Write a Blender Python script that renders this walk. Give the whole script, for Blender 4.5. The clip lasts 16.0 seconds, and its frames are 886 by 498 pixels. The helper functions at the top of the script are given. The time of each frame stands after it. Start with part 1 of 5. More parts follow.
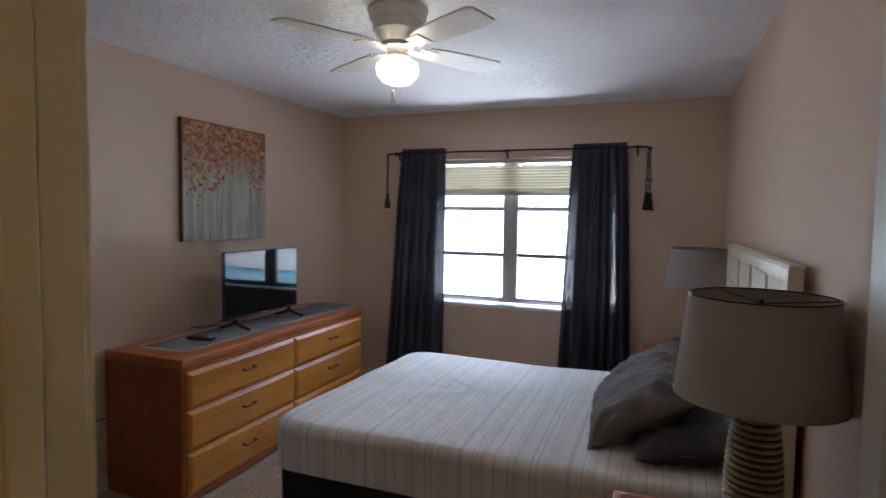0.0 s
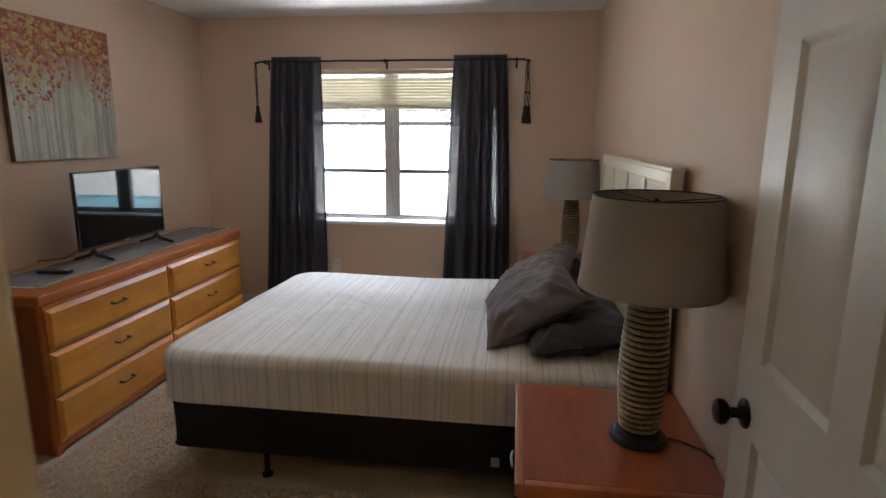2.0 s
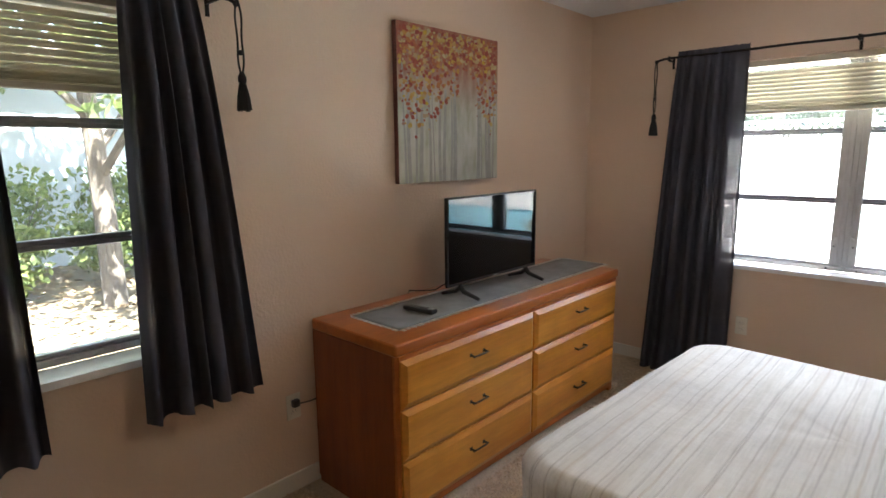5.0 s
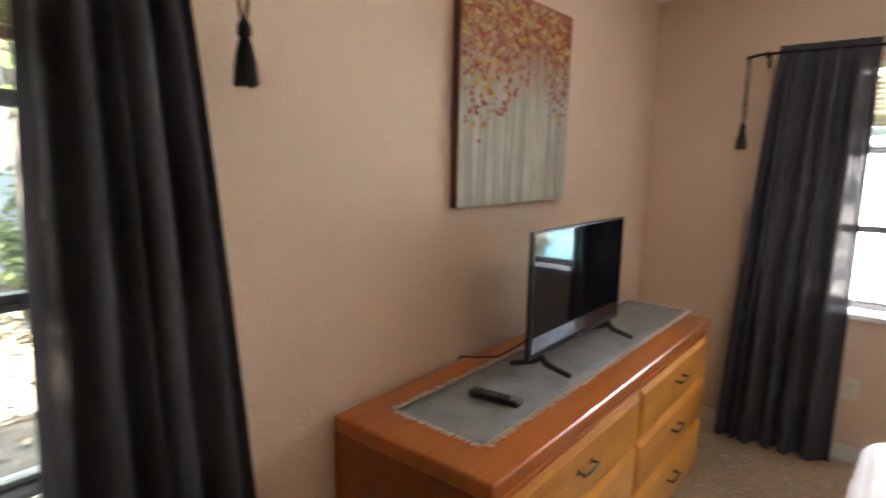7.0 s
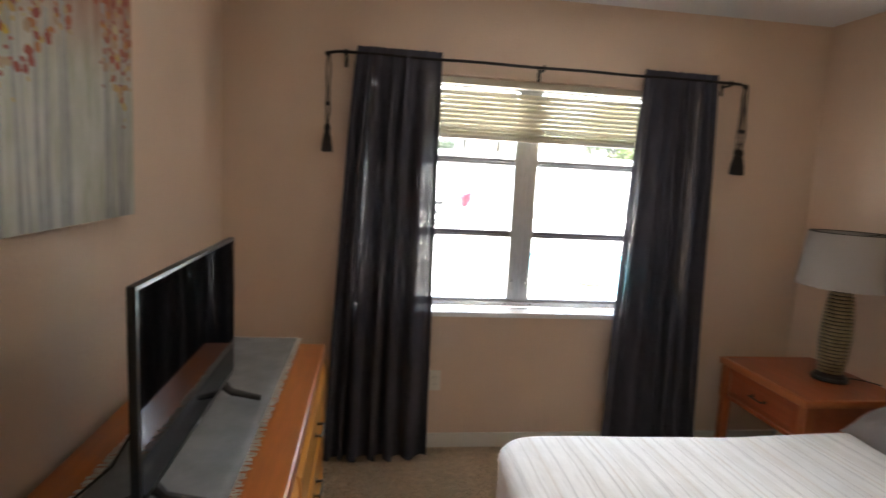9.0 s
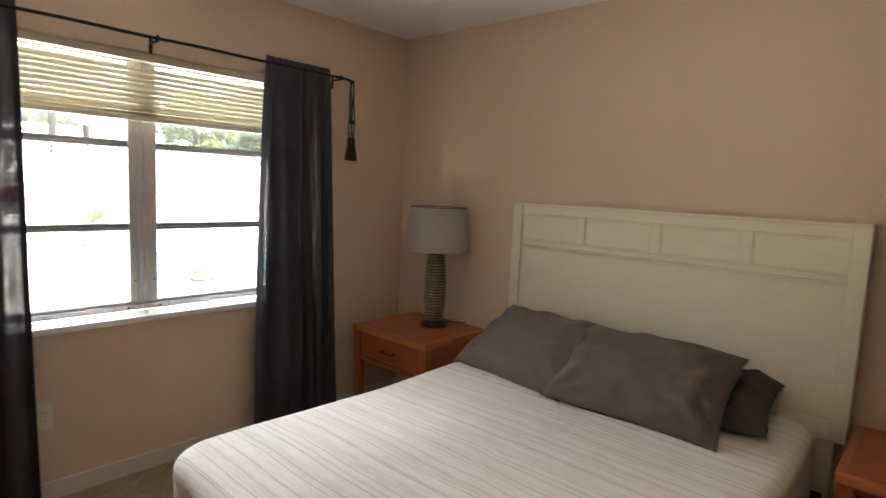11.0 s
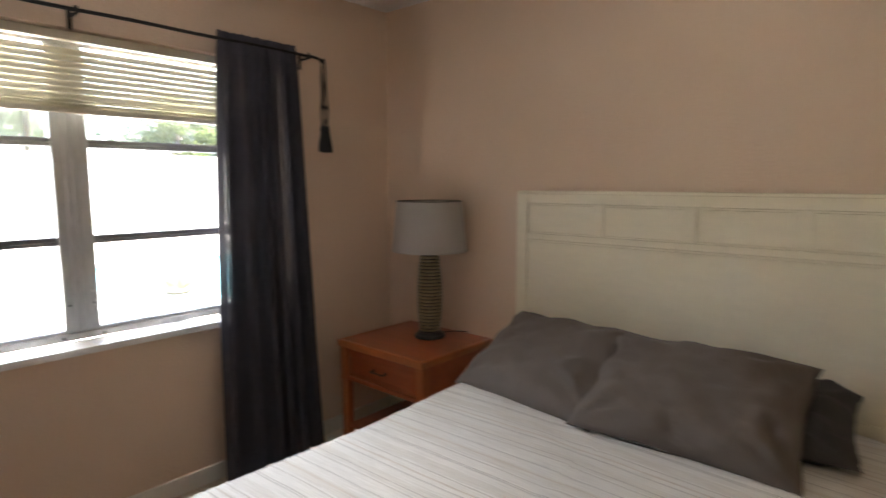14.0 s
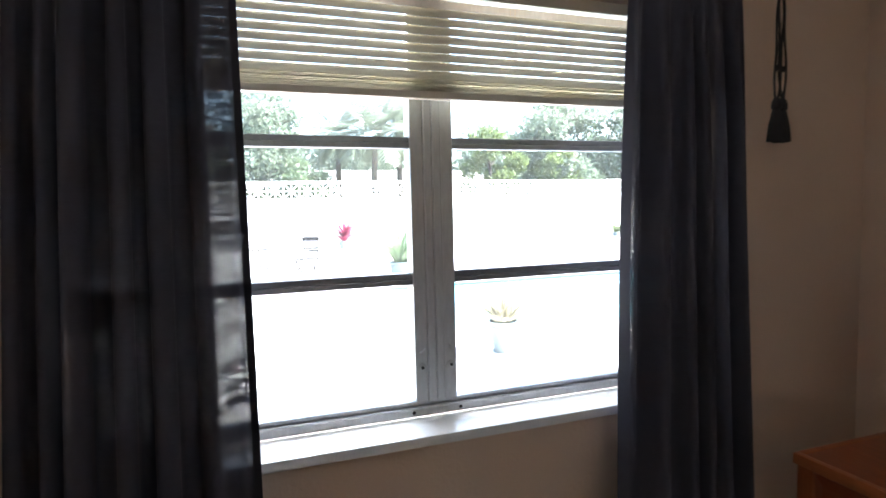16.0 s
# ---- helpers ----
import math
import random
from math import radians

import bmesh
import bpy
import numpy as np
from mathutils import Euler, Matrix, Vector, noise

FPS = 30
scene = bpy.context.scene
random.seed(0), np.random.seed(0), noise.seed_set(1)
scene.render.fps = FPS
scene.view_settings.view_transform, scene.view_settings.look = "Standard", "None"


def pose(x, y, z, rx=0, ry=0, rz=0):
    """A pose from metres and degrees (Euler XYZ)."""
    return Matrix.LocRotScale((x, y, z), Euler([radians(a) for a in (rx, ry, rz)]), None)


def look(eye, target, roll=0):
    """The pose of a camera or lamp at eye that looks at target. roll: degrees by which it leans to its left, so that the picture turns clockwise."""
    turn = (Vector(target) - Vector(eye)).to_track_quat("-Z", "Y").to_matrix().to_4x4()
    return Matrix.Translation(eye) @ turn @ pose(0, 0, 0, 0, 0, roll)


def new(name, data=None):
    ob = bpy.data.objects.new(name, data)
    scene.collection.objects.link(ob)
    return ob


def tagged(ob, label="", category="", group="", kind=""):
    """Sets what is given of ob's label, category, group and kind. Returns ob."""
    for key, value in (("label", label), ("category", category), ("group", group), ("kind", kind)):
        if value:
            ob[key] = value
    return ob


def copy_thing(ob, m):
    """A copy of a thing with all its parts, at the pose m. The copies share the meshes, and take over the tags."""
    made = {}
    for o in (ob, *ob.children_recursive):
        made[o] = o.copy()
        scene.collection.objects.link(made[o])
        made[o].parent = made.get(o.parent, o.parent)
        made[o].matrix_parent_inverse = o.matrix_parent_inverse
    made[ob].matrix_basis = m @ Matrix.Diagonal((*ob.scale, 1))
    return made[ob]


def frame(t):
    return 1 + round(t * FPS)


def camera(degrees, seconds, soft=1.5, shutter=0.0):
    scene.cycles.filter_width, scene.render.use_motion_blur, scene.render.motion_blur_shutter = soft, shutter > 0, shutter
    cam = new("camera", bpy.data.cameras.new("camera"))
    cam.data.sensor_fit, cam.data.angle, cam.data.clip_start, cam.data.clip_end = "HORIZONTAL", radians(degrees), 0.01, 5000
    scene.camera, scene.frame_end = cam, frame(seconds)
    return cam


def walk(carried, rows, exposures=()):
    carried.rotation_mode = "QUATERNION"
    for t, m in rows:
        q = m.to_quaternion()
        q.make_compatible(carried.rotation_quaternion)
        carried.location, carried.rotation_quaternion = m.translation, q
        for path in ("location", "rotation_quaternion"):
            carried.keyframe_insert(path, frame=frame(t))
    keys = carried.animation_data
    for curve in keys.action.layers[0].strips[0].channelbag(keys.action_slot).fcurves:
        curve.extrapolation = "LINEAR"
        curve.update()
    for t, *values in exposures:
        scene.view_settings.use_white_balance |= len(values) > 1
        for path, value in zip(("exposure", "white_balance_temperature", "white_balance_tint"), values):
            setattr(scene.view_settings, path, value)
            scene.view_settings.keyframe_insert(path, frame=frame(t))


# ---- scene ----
cam = camera(76.5, 16.0, soft=1.5, shutter=0.4)
EXPOSURES = [(0, 3.85, 5350, 13), (1, 4.0, 5850, 12), (2, 4.2, 6050, 11), (3, 4.35, 6050, 10), (4.5, 4.4, 6150, 10), (7, 4.95, 6550, 12), (8.5, 4.5, 6500, 11),
             (10, 4.2, 6750, 11), (12.5, 4.25, 7150, 12), (14.5, 4.1, 6450, 11), (16, 3.6, 5950, 10)]
PATH = [
    (0, (2.807, -0.627, 1.537), (2.09, 1.237, 1.419), 0.8),
    (0.5, (2.748, -0.63, 1.539), (2.249, 1.301, 1.386), 1.0),
    (1, (2.677, -0.711, 1.506), (2.333, 1.246, 1.283), 0.7),
    (1.5, (2.682, -0.748, 1.524), (2.405, 1.208, 1.209), 0.8),
    (2, (2.675, -0.619, 1.5), (2.416, 1.325, 1.106), 0.4),
    (2.5, (2.663, -0.432, 1.542), (2.352, 1.492, 1.092), 0.7),
    (3, (2.592, -0.291, 1.495), (2.095, 1.596, 1.055), 0.2),
    (3.5, (2.477, -0.144, 1.503), (1.786, 1.682, 1.07), -0.1),
    (4, (2.365, -0.033, 1.485), (1.415, 1.681, 1.082), -0.8),
    (4.5, (2.258, 0.061, 1.513), (1.024, 1.593, 1.151), -1.1),
    (4.7, (2.199, 0.106, 1.511), (0.872, 1.561, 1.163), -1.1),
    (6.8, (1.294, 0.469, 1.512), (-0.074, 1.893, 1.192), 0.4),
    (7, (1.215, 0.533, 1.519), (-0.027, 2.068, 1.202), 1.1),
    (7.5, (1.042, 0.692, 1.523), (0.183, 2.47, 1.201), 1.8),
    (8, (0.957, 0.868, 1.52), (0.433, 2.774, 1.217), 1.9),
    (8.5, (0.899, 0.962, 1.507), (0.709, 2.932, 1.224), 2.7),
    (9, (0.733, 1.046, 1.524), (1.002, 3.01, 1.257), 3.1),
    (9.5, (0.657, 1.112, 1.512), (1.447, 2.932, 1.269), 2.6),
    (10, (0.593, 1.149, 1.492), (1.668, 2.82, 1.26), 3.0),
    (10.2, (0.578, 1.145, 1.495), (1.753, 2.747, 1.26), 3.0),
    (12.3, (0.423, 1.171, 1.424), (2.152, 2.158, 1.237), 2.2),
    (12.5, (0.409, 1.174, 1.424), (2.162, 2.119, 1.236), 2.3),
    (13, (0.431, 1.171, 1.42), (2.212, 2.06, 1.23), 2.0),
    (13.5, (0.674, 1.266, 1.437), (2.409, 2.236, 1.22), 1.1),
    (14, (0.853, 1.456, 1.441), (2.348, 2.764, 1.205), -0.1),
    (14.5, (0.957, 1.735, 1.439), (2.159, 3.321, 1.241), -1.1),
    (15, (1.023, 2.019, 1.421), (1.917, 3.8, 1.254), -1.9),
    (15.5, (1.049, 2.276, 1.417), (1.726, 4.151, 1.256), -1.5),
    (16, (1.067, 2.542, 1.414), (1.733, 4.422, 1.265), -1.3),
]
walk(cam, [(t, look(eye, target, roll)) for t, eye, target, roll in PATH], EXPOSURES)

# ---- world and light ----
SUN_EL, SUN_AZ = radians(54), radians(100)
world = bpy.data.worlds.new("sky_world")
scene.world = world
world.use_nodes = True
wn = world.node_tree.nodes
wl = world.node_tree.links
sky = wn.new("ShaderNodeTexSky")
sky.sky_type = "NISHITA"
sky.sun_disc = False
sky.sun_elevation = SUN_EL
sky.sun_rotation = SUN_AZ
sky.air_density, sky.dust_density, sky.ozone_density = 1.0, 2.5, 0.6
wn["Background"].inputs["Strength"].default_value = 0.11
wl.new(sky.outputs["Color"], wn["Background"].inputs["Color"])

sun = new("sun", bpy.data.lights.new("sun", "SUN"))
sun.data.energy = 4.5
sun.data.angle = radians(0.6)
sun.data.color = (1.0, 0.95, 0.88)
sx, sy, sz = math.sin(SUN_AZ) * math.cos(SUN_EL), math.cos(SUN_AZ) * math.cos(SUN_EL), math.sin(SUN_EL)
sun.matrix_world = look((sx * 50, sy * 50, sz * 50), (0, 0, 0))

# hidden lamps added outside: they stand in for sky light under the eaves, and for the glare of the sunlit patio coming
# up through the wide window
for nm, eye, aim, wd, ht, watts, fan_angle, tint in (("fill_lamp_north", (1.6, 5.6, 2.3), (1.6, 2.6, 0.75), 1.7, 0.25, 2.4, 90, (0.92, 0.96, 1.0)),
                                                     ("fill_lamp_patio", (1.6, 4.78, 0.33), (1.6, 3.3, 1.35), 1.75, 0.42, 5.8, 170, (1.0, 0.95, 0.90)),
                                                     ("fill_lamp_west", (-1.6, 0.66, 2.3), (1.5, 0.9, 0.6), 0.8, 0.25, 0.15, 90, (0.92, 0.96, 1.0))):
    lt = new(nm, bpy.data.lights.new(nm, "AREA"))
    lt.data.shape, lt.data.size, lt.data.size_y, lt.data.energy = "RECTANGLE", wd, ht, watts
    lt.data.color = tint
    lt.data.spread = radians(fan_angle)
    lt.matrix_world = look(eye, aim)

# ---- materials ----
def material(name):
    m = bpy.data.materials.new(name)
    m.use_nodes = True
    return m, m.node_tree.nodes, m.node_tree.links, m.node_tree.nodes["Principled BSDF"]


def ramp(nodes, links, src, stops):
    r = nodes.new("ShaderNodeValToRGB")
    els = r.color_ramp.elements
    while len(els) < len(stops):
        els.new(0.5)
    for e, (p, c) in zip(els, stops):
        e.position, e.color = p, (*c, 1)
    links.new(src, r.inputs["Fac"])
    return r.outputs["Color"]


def mul(c, k):
    return tuple(min(1.0, v * k) for v in c)


def noise_tex(nodes, links, vec, scale, detail=3.0, rough=0.55):
    n = nodes.new("ShaderNodeTexNoise")
    n.inputs["Scale"].default_value, n.inputs["Detail"].default_value, n.inputs["Roughness"].default_value = scale, detail, rough
    links.new(vec, n.inputs["Vector"])
    return n.outputs["Fac"]


def coords(nodes, links, scale=(1, 1, 1), world_space=False):
    if world_space:
        src = nodes.new("ShaderNodeNewGeometry").outputs["Position"]
    else:
        src = nodes.new("ShaderNodeTexCoord").outputs["Object"]
    mp = nodes.new("ShaderNodeMapping")
    mp.inputs["Scale"].default_value = scale
    links.new(src, mp.inputs["Vector"])
    return mp.outputs["Vector"]


def mixc(nodes, links, a, b, fac, mode="MIX"):
    m = nodes.new("ShaderNodeMix")
    m.data_type, m.blend_type = "RGBA", mode
    for sock, val in ((m.inputs[6], a), (m.inputs[7], b)):
        if isinstance(val, tuple):
            sock.default_value = (*val, 1)
        else:
            links.new(val, sock)
    if isinstance(fac, float):
        m.inputs[0].default_value = fac
    else:
        links.new(fac, m.inputs[0])
    return m.outputs[2]


def bump(nodes, links, bsdf, height, strength, distance=0.01):
    b = nodes.new("ShaderNodeBump")
    b.inputs["Strength"].default_value, b.inputs["Distance"].default_value = strength, distance
    links.new(height, b.inputs["Height"])
    links.new(b.outputs["Normal"], bsdf.inputs["Normal"])


def plain(name, color, rough=0.5, metal=0.0, var=0.12, big=3.0, fine=60.0, bump_s=0.1, bump_d=0.002, stretch=(1, 1, 1), coat=0.0):
    """A surface with broad and fine variation of its colour and a fine relief."""
    m, n, l, b = material(name)
    v = coords(n, l, stretch)
    f1, f2 = noise_tex(n, l, v, big, 4), noise_tex(n, l, v, fine, 3)
    c1 = ramp(n, l, f1, [(0.3, mul(color, 1 - var)), (0.7, mul(color, 1 + var))])
    c2 = ramp(n, l, f2, [(0.3, (1 - var, 1 - var, 1 - var)), (0.7, (1, 1, 1))])
    l.new(mixc(n, l, c1, c2, 1.0, "MULTIPLY"), b.inputs["Base Color"])
    b.inputs["Roughness"].default_value, b.inputs["Metallic"].default_value = rough, metal
    b.inputs["Coat Weight"].default_value = coat
    if bump_s:
        bump(n, l, b, f2, bump_s, bump_d)
    return m


def wall_paint(name, color):
    """Orange-peel wall paint."""
    m, n, l, b = material(name)
    v = coords(n, l, world_space=True)
    f1, f2, f3 = noise_tex(n, l, v, 1.3, 3), noise_tex(n, l, v, 75, 2, 0.45), noise_tex(n, l, v, 22, 3)
    l.new(ramp(n, l, f1, [(0.3, mul(color, 0.96)), (0.7, mul(color, 1.03))]), b.inputs["Base Color"])
    b.inputs["Roughness"].default_value = 0.62
    h = n.new("ShaderNodeMath")
    h.operation = "MULTIPLY_ADD"
    l.new(f3, h.inputs[0])
    h.inputs[1].default_value = 0.7
    l.new(f2, h.inputs[2])
    bump(n, l, b, h.outputs[0], 0.32, 0.006)
    return m


def wood(name, color, dark, axis=1, rough=0.32, scale=1.0, figure=0.35):
    """Varnished wood with its grain along one axis."""
    m, n, l, b = material(name)
    st = [9.0 * scale] * 3
    st[axis] = 0.9 * scale
    rnd = n.new("ShaderNodeObjectInfo").outputs["Random"]
    v0 = coords(n, l, tuple(st))
    off = n.new("ShaderNodeVectorMath")
    off.operation = "ADD"
    l.new(v0, off.inputs[0])
    sc = n.new("ShaderNodeMath")
    sc.operation = "MULTIPLY"
    sc.inputs[1].default_value = 13.0
    l.new(rnd, sc.inputs[0])
    cx = n.new("ShaderNodeCombineXYZ")
    for i in range(3):
        l.new(sc.outputs[0], cx.inputs[i])
    l.new(cx.outputs[0], off.inputs[1])
    v = off.outputs[0]
    f1 = noise_tex(n, l, v, 1.2, 5, 0.6)
    f2 = noise_tex(n, l, v, 9.0, 4, 0.6)
    f3 = noise_tex(n, l, coords(n, l), 5.0, 3)
    c = ramp(n, l, f1, [(0.3, dark), (0.52, color), (0.75, mul(color, 1.18))])
    g = ramp(n, l, f2, [(0.35, (1 - figure, 1 - figure, 1 - figure)), (0.6, (1, 1, 1))])
    c = mixc(n, l, c, g, 0.6, "MULTIPLY")
    w = ramp(n, l, f3, [(0.25, (0.82, 0.8, 0.78)), (0.75, (1.0, 1.0, 1.0))])
    l.new(mixc(n, l, c, w, 1.0, "MULTIPLY"), b.inputs["Base Color"])
    b.inputs["Roughness"].default_value = rough
    b.inputs["Coat Weight"].default_value = 0.25
    b.inputs["Coat Roughness"].default_value = 0.25
    bump(n, l, b, f2, 0.06, 0.002)
    return m


M_WALL = wall_paint("bedroom_wall_paint", (0.70, 0.535, 0.405))
M_HALL = wall_paint("hall_wall_paint", (0.74, 0.60, 0.34))
m, n, l, b = material("ceiling_texture")
v = coords(n, l, world_space=True)
f1, f2 = noise_tex(n, l, v, 26, 4, 0.6), noise_tex(n, l, v, 1.0, 2)
l.new(ramp(n, l, f2, [(0.3, (0.80, 0.80, 0.80)), (0.7, (0.85, 0.85, 0.85))]), b.inputs["Base Color"])
b.inputs["Roughness"].default_value = 0.85
bump(n, l, b, ramp(n, l, f1, [(0.42, (0, 0, 0)), (0.6, (1, 1, 1))]), 0.5, 0.01)
M_CEIL = m

m, n, l, b = material("carpet")
v = coords(n, l, world_space=True)
f1, f2, f3 = noise_tex(n, l, v, 2.2, 3), noise_tex(n, l, v, 70, 3, 0.65), noise_tex(n, l, v, 190, 2)
c = ramp(n, l, f2, [(0.3, (0.56, 0.44, 0.31)), (0.5, (0.69, 0.555, 0.41)), (0.72, (0.78, 0.64, 0.49))])
c2 = ramp(n, l, f1, [(0.3, (0.84, 0.83, 0.81)), (0.7, (1, 1, 1))])
l.new(mixc(n, l, c, c2, 1.0, "MULTIPLY"), b.inputs["Base Color"])
b.inputs["Roughness"].default_value = 1.0
b.inputs["Sheen Weight"].default_value = 0.2
hh = n.new("ShaderNodeMath")
hh.operation = "ADD"
l.new(f2, hh.inputs[0])
l.new(f3, hh.inputs[1])
bump(n, l, b, hh.outputs[0], 0.9, 0.02)
M_CARPET = m

M_TRIM = plain("white_trim_paint", (0.74, 0.71, 0.64), 0.4, var=0.04, big=4, fine=90, bump_s=0.05)
# white woodwork, with the warm tone of the hall lamp put into its colour
M_CASING = plain("warm_lit_casing_paint", (0.76, 0.68, 0.50), 0.4, var=0.05, big=4, fine=90, bump_s=0.06)
M_DOOR = plain("white_door_paint", (0.68, 0.66, 0.60), 0.42, var=0.04, big=3, fine=70, bump_s=0.08, stretch=(1, 1, 0.15))
M_ALU = plain("mill_aluminium", (0.56, 0.57, 0.58), 0.42, 0.75, 0.12, 5, 80, 0.08, stretch=(1, 1, 0.3))
M_BAR = plain("dark_window_bar", (0.24, 0.25, 0.27), 0.5, 0.3, 0.15, 6, 60, 0.05)
M_SILL = plain("marble_sill", (0.86, 0.86, 0.85), 0.25, var=0.07, big=7, fine=30, bump_s=0.02)
M_BLACK = plain("black_iron", (0.02, 0.018, 0.017), 0.45, 0.6, 0.2, 8, 120, 0.1)
M_BRONZE = plain("oil_rubbed_bronze", (0.018, 0.014, 0.012), 0.35, 0.7, 0.25, 9, 90, 0.05)
M_PULL = plain("antique_pull_metal", (0.10, 0.085, 0.07), 0.35, 0.9, 0.3, 20, 200, 0.08)
M_PLASTIC = plain("black_plastic", (0.014, 0.014, 0.015), 0.32, 0, 0.15, 8, 150, 0.03)
M_GREYPLASTIC = plain("grey_button_plastic", (0.45, 0.46, 0.47), 0.4, 0, 0.08, 8, 150, 0.03)
M_OUTLET = plain("ivory_outlet_plastic", (0.72, 0.68, 0.58), 0.35, 0, 0.04, 8, 100, 0.02)
M_DARKSLOT = plain("dark_slot", (0.02, 0.02, 0.02), 0.6)
M_TOPWOOD = wood("dresser_top_wood", (0.55, 0.165, 0.03), (0.44, 0.115, 0.022), 1, 0.3, 0.6, 0.22)
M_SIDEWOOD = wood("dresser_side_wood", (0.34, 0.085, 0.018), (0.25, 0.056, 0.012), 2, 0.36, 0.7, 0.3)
M_DRAWERWOOD = wood("golden_drawer_wood", (0.74, 0.315, 0.045), (0.60, 0.215, 0.026), 1, 0.3, 0.7, 0.2)
M_NSEDGE = wood("cherry_edge_wood", (0.52, 0.165, 0.055), (0.43, 0.12, 0.038), 1, 0.3, 0.6, 0.25)
M_NSWOOD = wood("cherry_nightstand_wood", (0.41, 0.100, 0.034), (0.33, 0.072, 0.024), 1, 0.3, 0.6, 0.25)
M_NSLEG = wood("cherry_leg_wood", (0.46, 0.13, 0.040), (0.36, 0.09, 0.027), 2, 0.33, 0.7, 0.25)
M_BOARD = plain("cream_headboard_paint", (0.84, 0.765, 0.60), 0.35, var=0.04, big=3, fine=40, bump_s=0.05, stretch=(1, 0.3, 1))
M_BOXSPRING = plain("black_box_fabric", (0.012, 0.012, 0.014), 0.9, var=0.25, big=4, fine=160, bump_s=0.3)
m, n, l, b = material("lit_glass_globe")
b.inputs["Base Color"].default_value = (0.9, 0.86, 0.75, 1)
b.inputs["Emission Color"].default_value = (1.0, 0.84, 0.60, 1)
b.inputs["Emission Strength"].default_value = 1.0
b.inputs["Roughness"].default_value = 0.3
M_GLOBE = m
m, n, l, b = material("lit_hall_diffuser")
b.inputs["Base Color"].default_value = (0.9, 0.85, 0.7, 1)
b.inputs["Emission Color"].default_value = (1.0, 0.66, 0.28, 1)
b.inputs["Emission Strength"].default_value = 1.15
M_HALLGLOBE = m
M_FAN = plain("white_fan_enamel", (0.74, 0.71, 0.64), 0.35, var=0.04, big=4, fine=80, bump_s=0.03)
M_BLADE = plain("white_fan_blade", (0.70, 0.66, 0.58), 0.45, var=0.08, big=5, fine=60, bump_s=0.05, stretch=(0.2, 1, 1))
M_FRINGE = plain("pale_fringe", (0.74, 0.73, 0.69), 0.95, var=0.15, bump_s=0.1)
M_GROOVE = plain("dark_unglazed_clay", (0.018, 0.014, 0.010), 0.7, var=0.3, big=12, fine=90)

# glass
m, n, l, b = material("window_glass")
n.remove(b)
out = n["Material Output"]
tr, gl, mx, fr = n.new("ShaderNodeBsdfTransparent"), n.new("ShaderNodeBsdfGlossy"), n.new("ShaderNodeMixShader"), n.new("ShaderNodeFresnel")
tr.inputs["Color"].default_value = (0.96, 0.98, 0.97, 1)
gl.inputs["Roughness"].default_value = 0.02
fr.inputs["IOR"].default_value = 1.45
l.new(fr.outputs[0], mx.inputs[0])
l.new(tr.outputs[0], mx.inputs[1])
l.new(gl.outputs[0], mx.inputs[2])
# uneven milky veil in the glass imitates lens glare over the bright outdoors
veil, veil_mix = n.new("ShaderNodeBsdfTranslucent"), n.new("ShaderNodeMixShader")
veil.inputs["Color"].default_value = (0.9, 0.92, 0.9, 1)
veil_amount = n.new("ShaderNodeMapRange")
veil_amount.inputs["To Min"].default_value, veil_amount.inputs["To Max"].default_value = 0.005, 0.022
l.new(noise_tex(n, l, coords(n, l), 5, 4), veil_amount.inputs["Value"])
l.new(veil_amount.outputs[0], veil_mix.inputs[0])
l.new(mx.outputs[0], veil_mix.inputs[1])
l.new(veil.outputs[0], veil_mix.inputs[2])
l.new(veil_mix.outputs[0], out.inputs["Surface"])
M_GLASS = m

m, n, l, b = material("tv_screen_glass")
b.inputs["Base Color"].default_value = (0.006, 0.006, 0.008, 1)
b.inputs["Roughness"].default_value = 0.04
b.inputs["IOR"].default_value = 1.30
b.inputs["Specular IOR Level"].default_value = 0.5
v = coords(n, l)
bump(n, l, b, noise_tex(n, l, v, 4, 2), 0.01, 0.001)
M_SCREEN = m


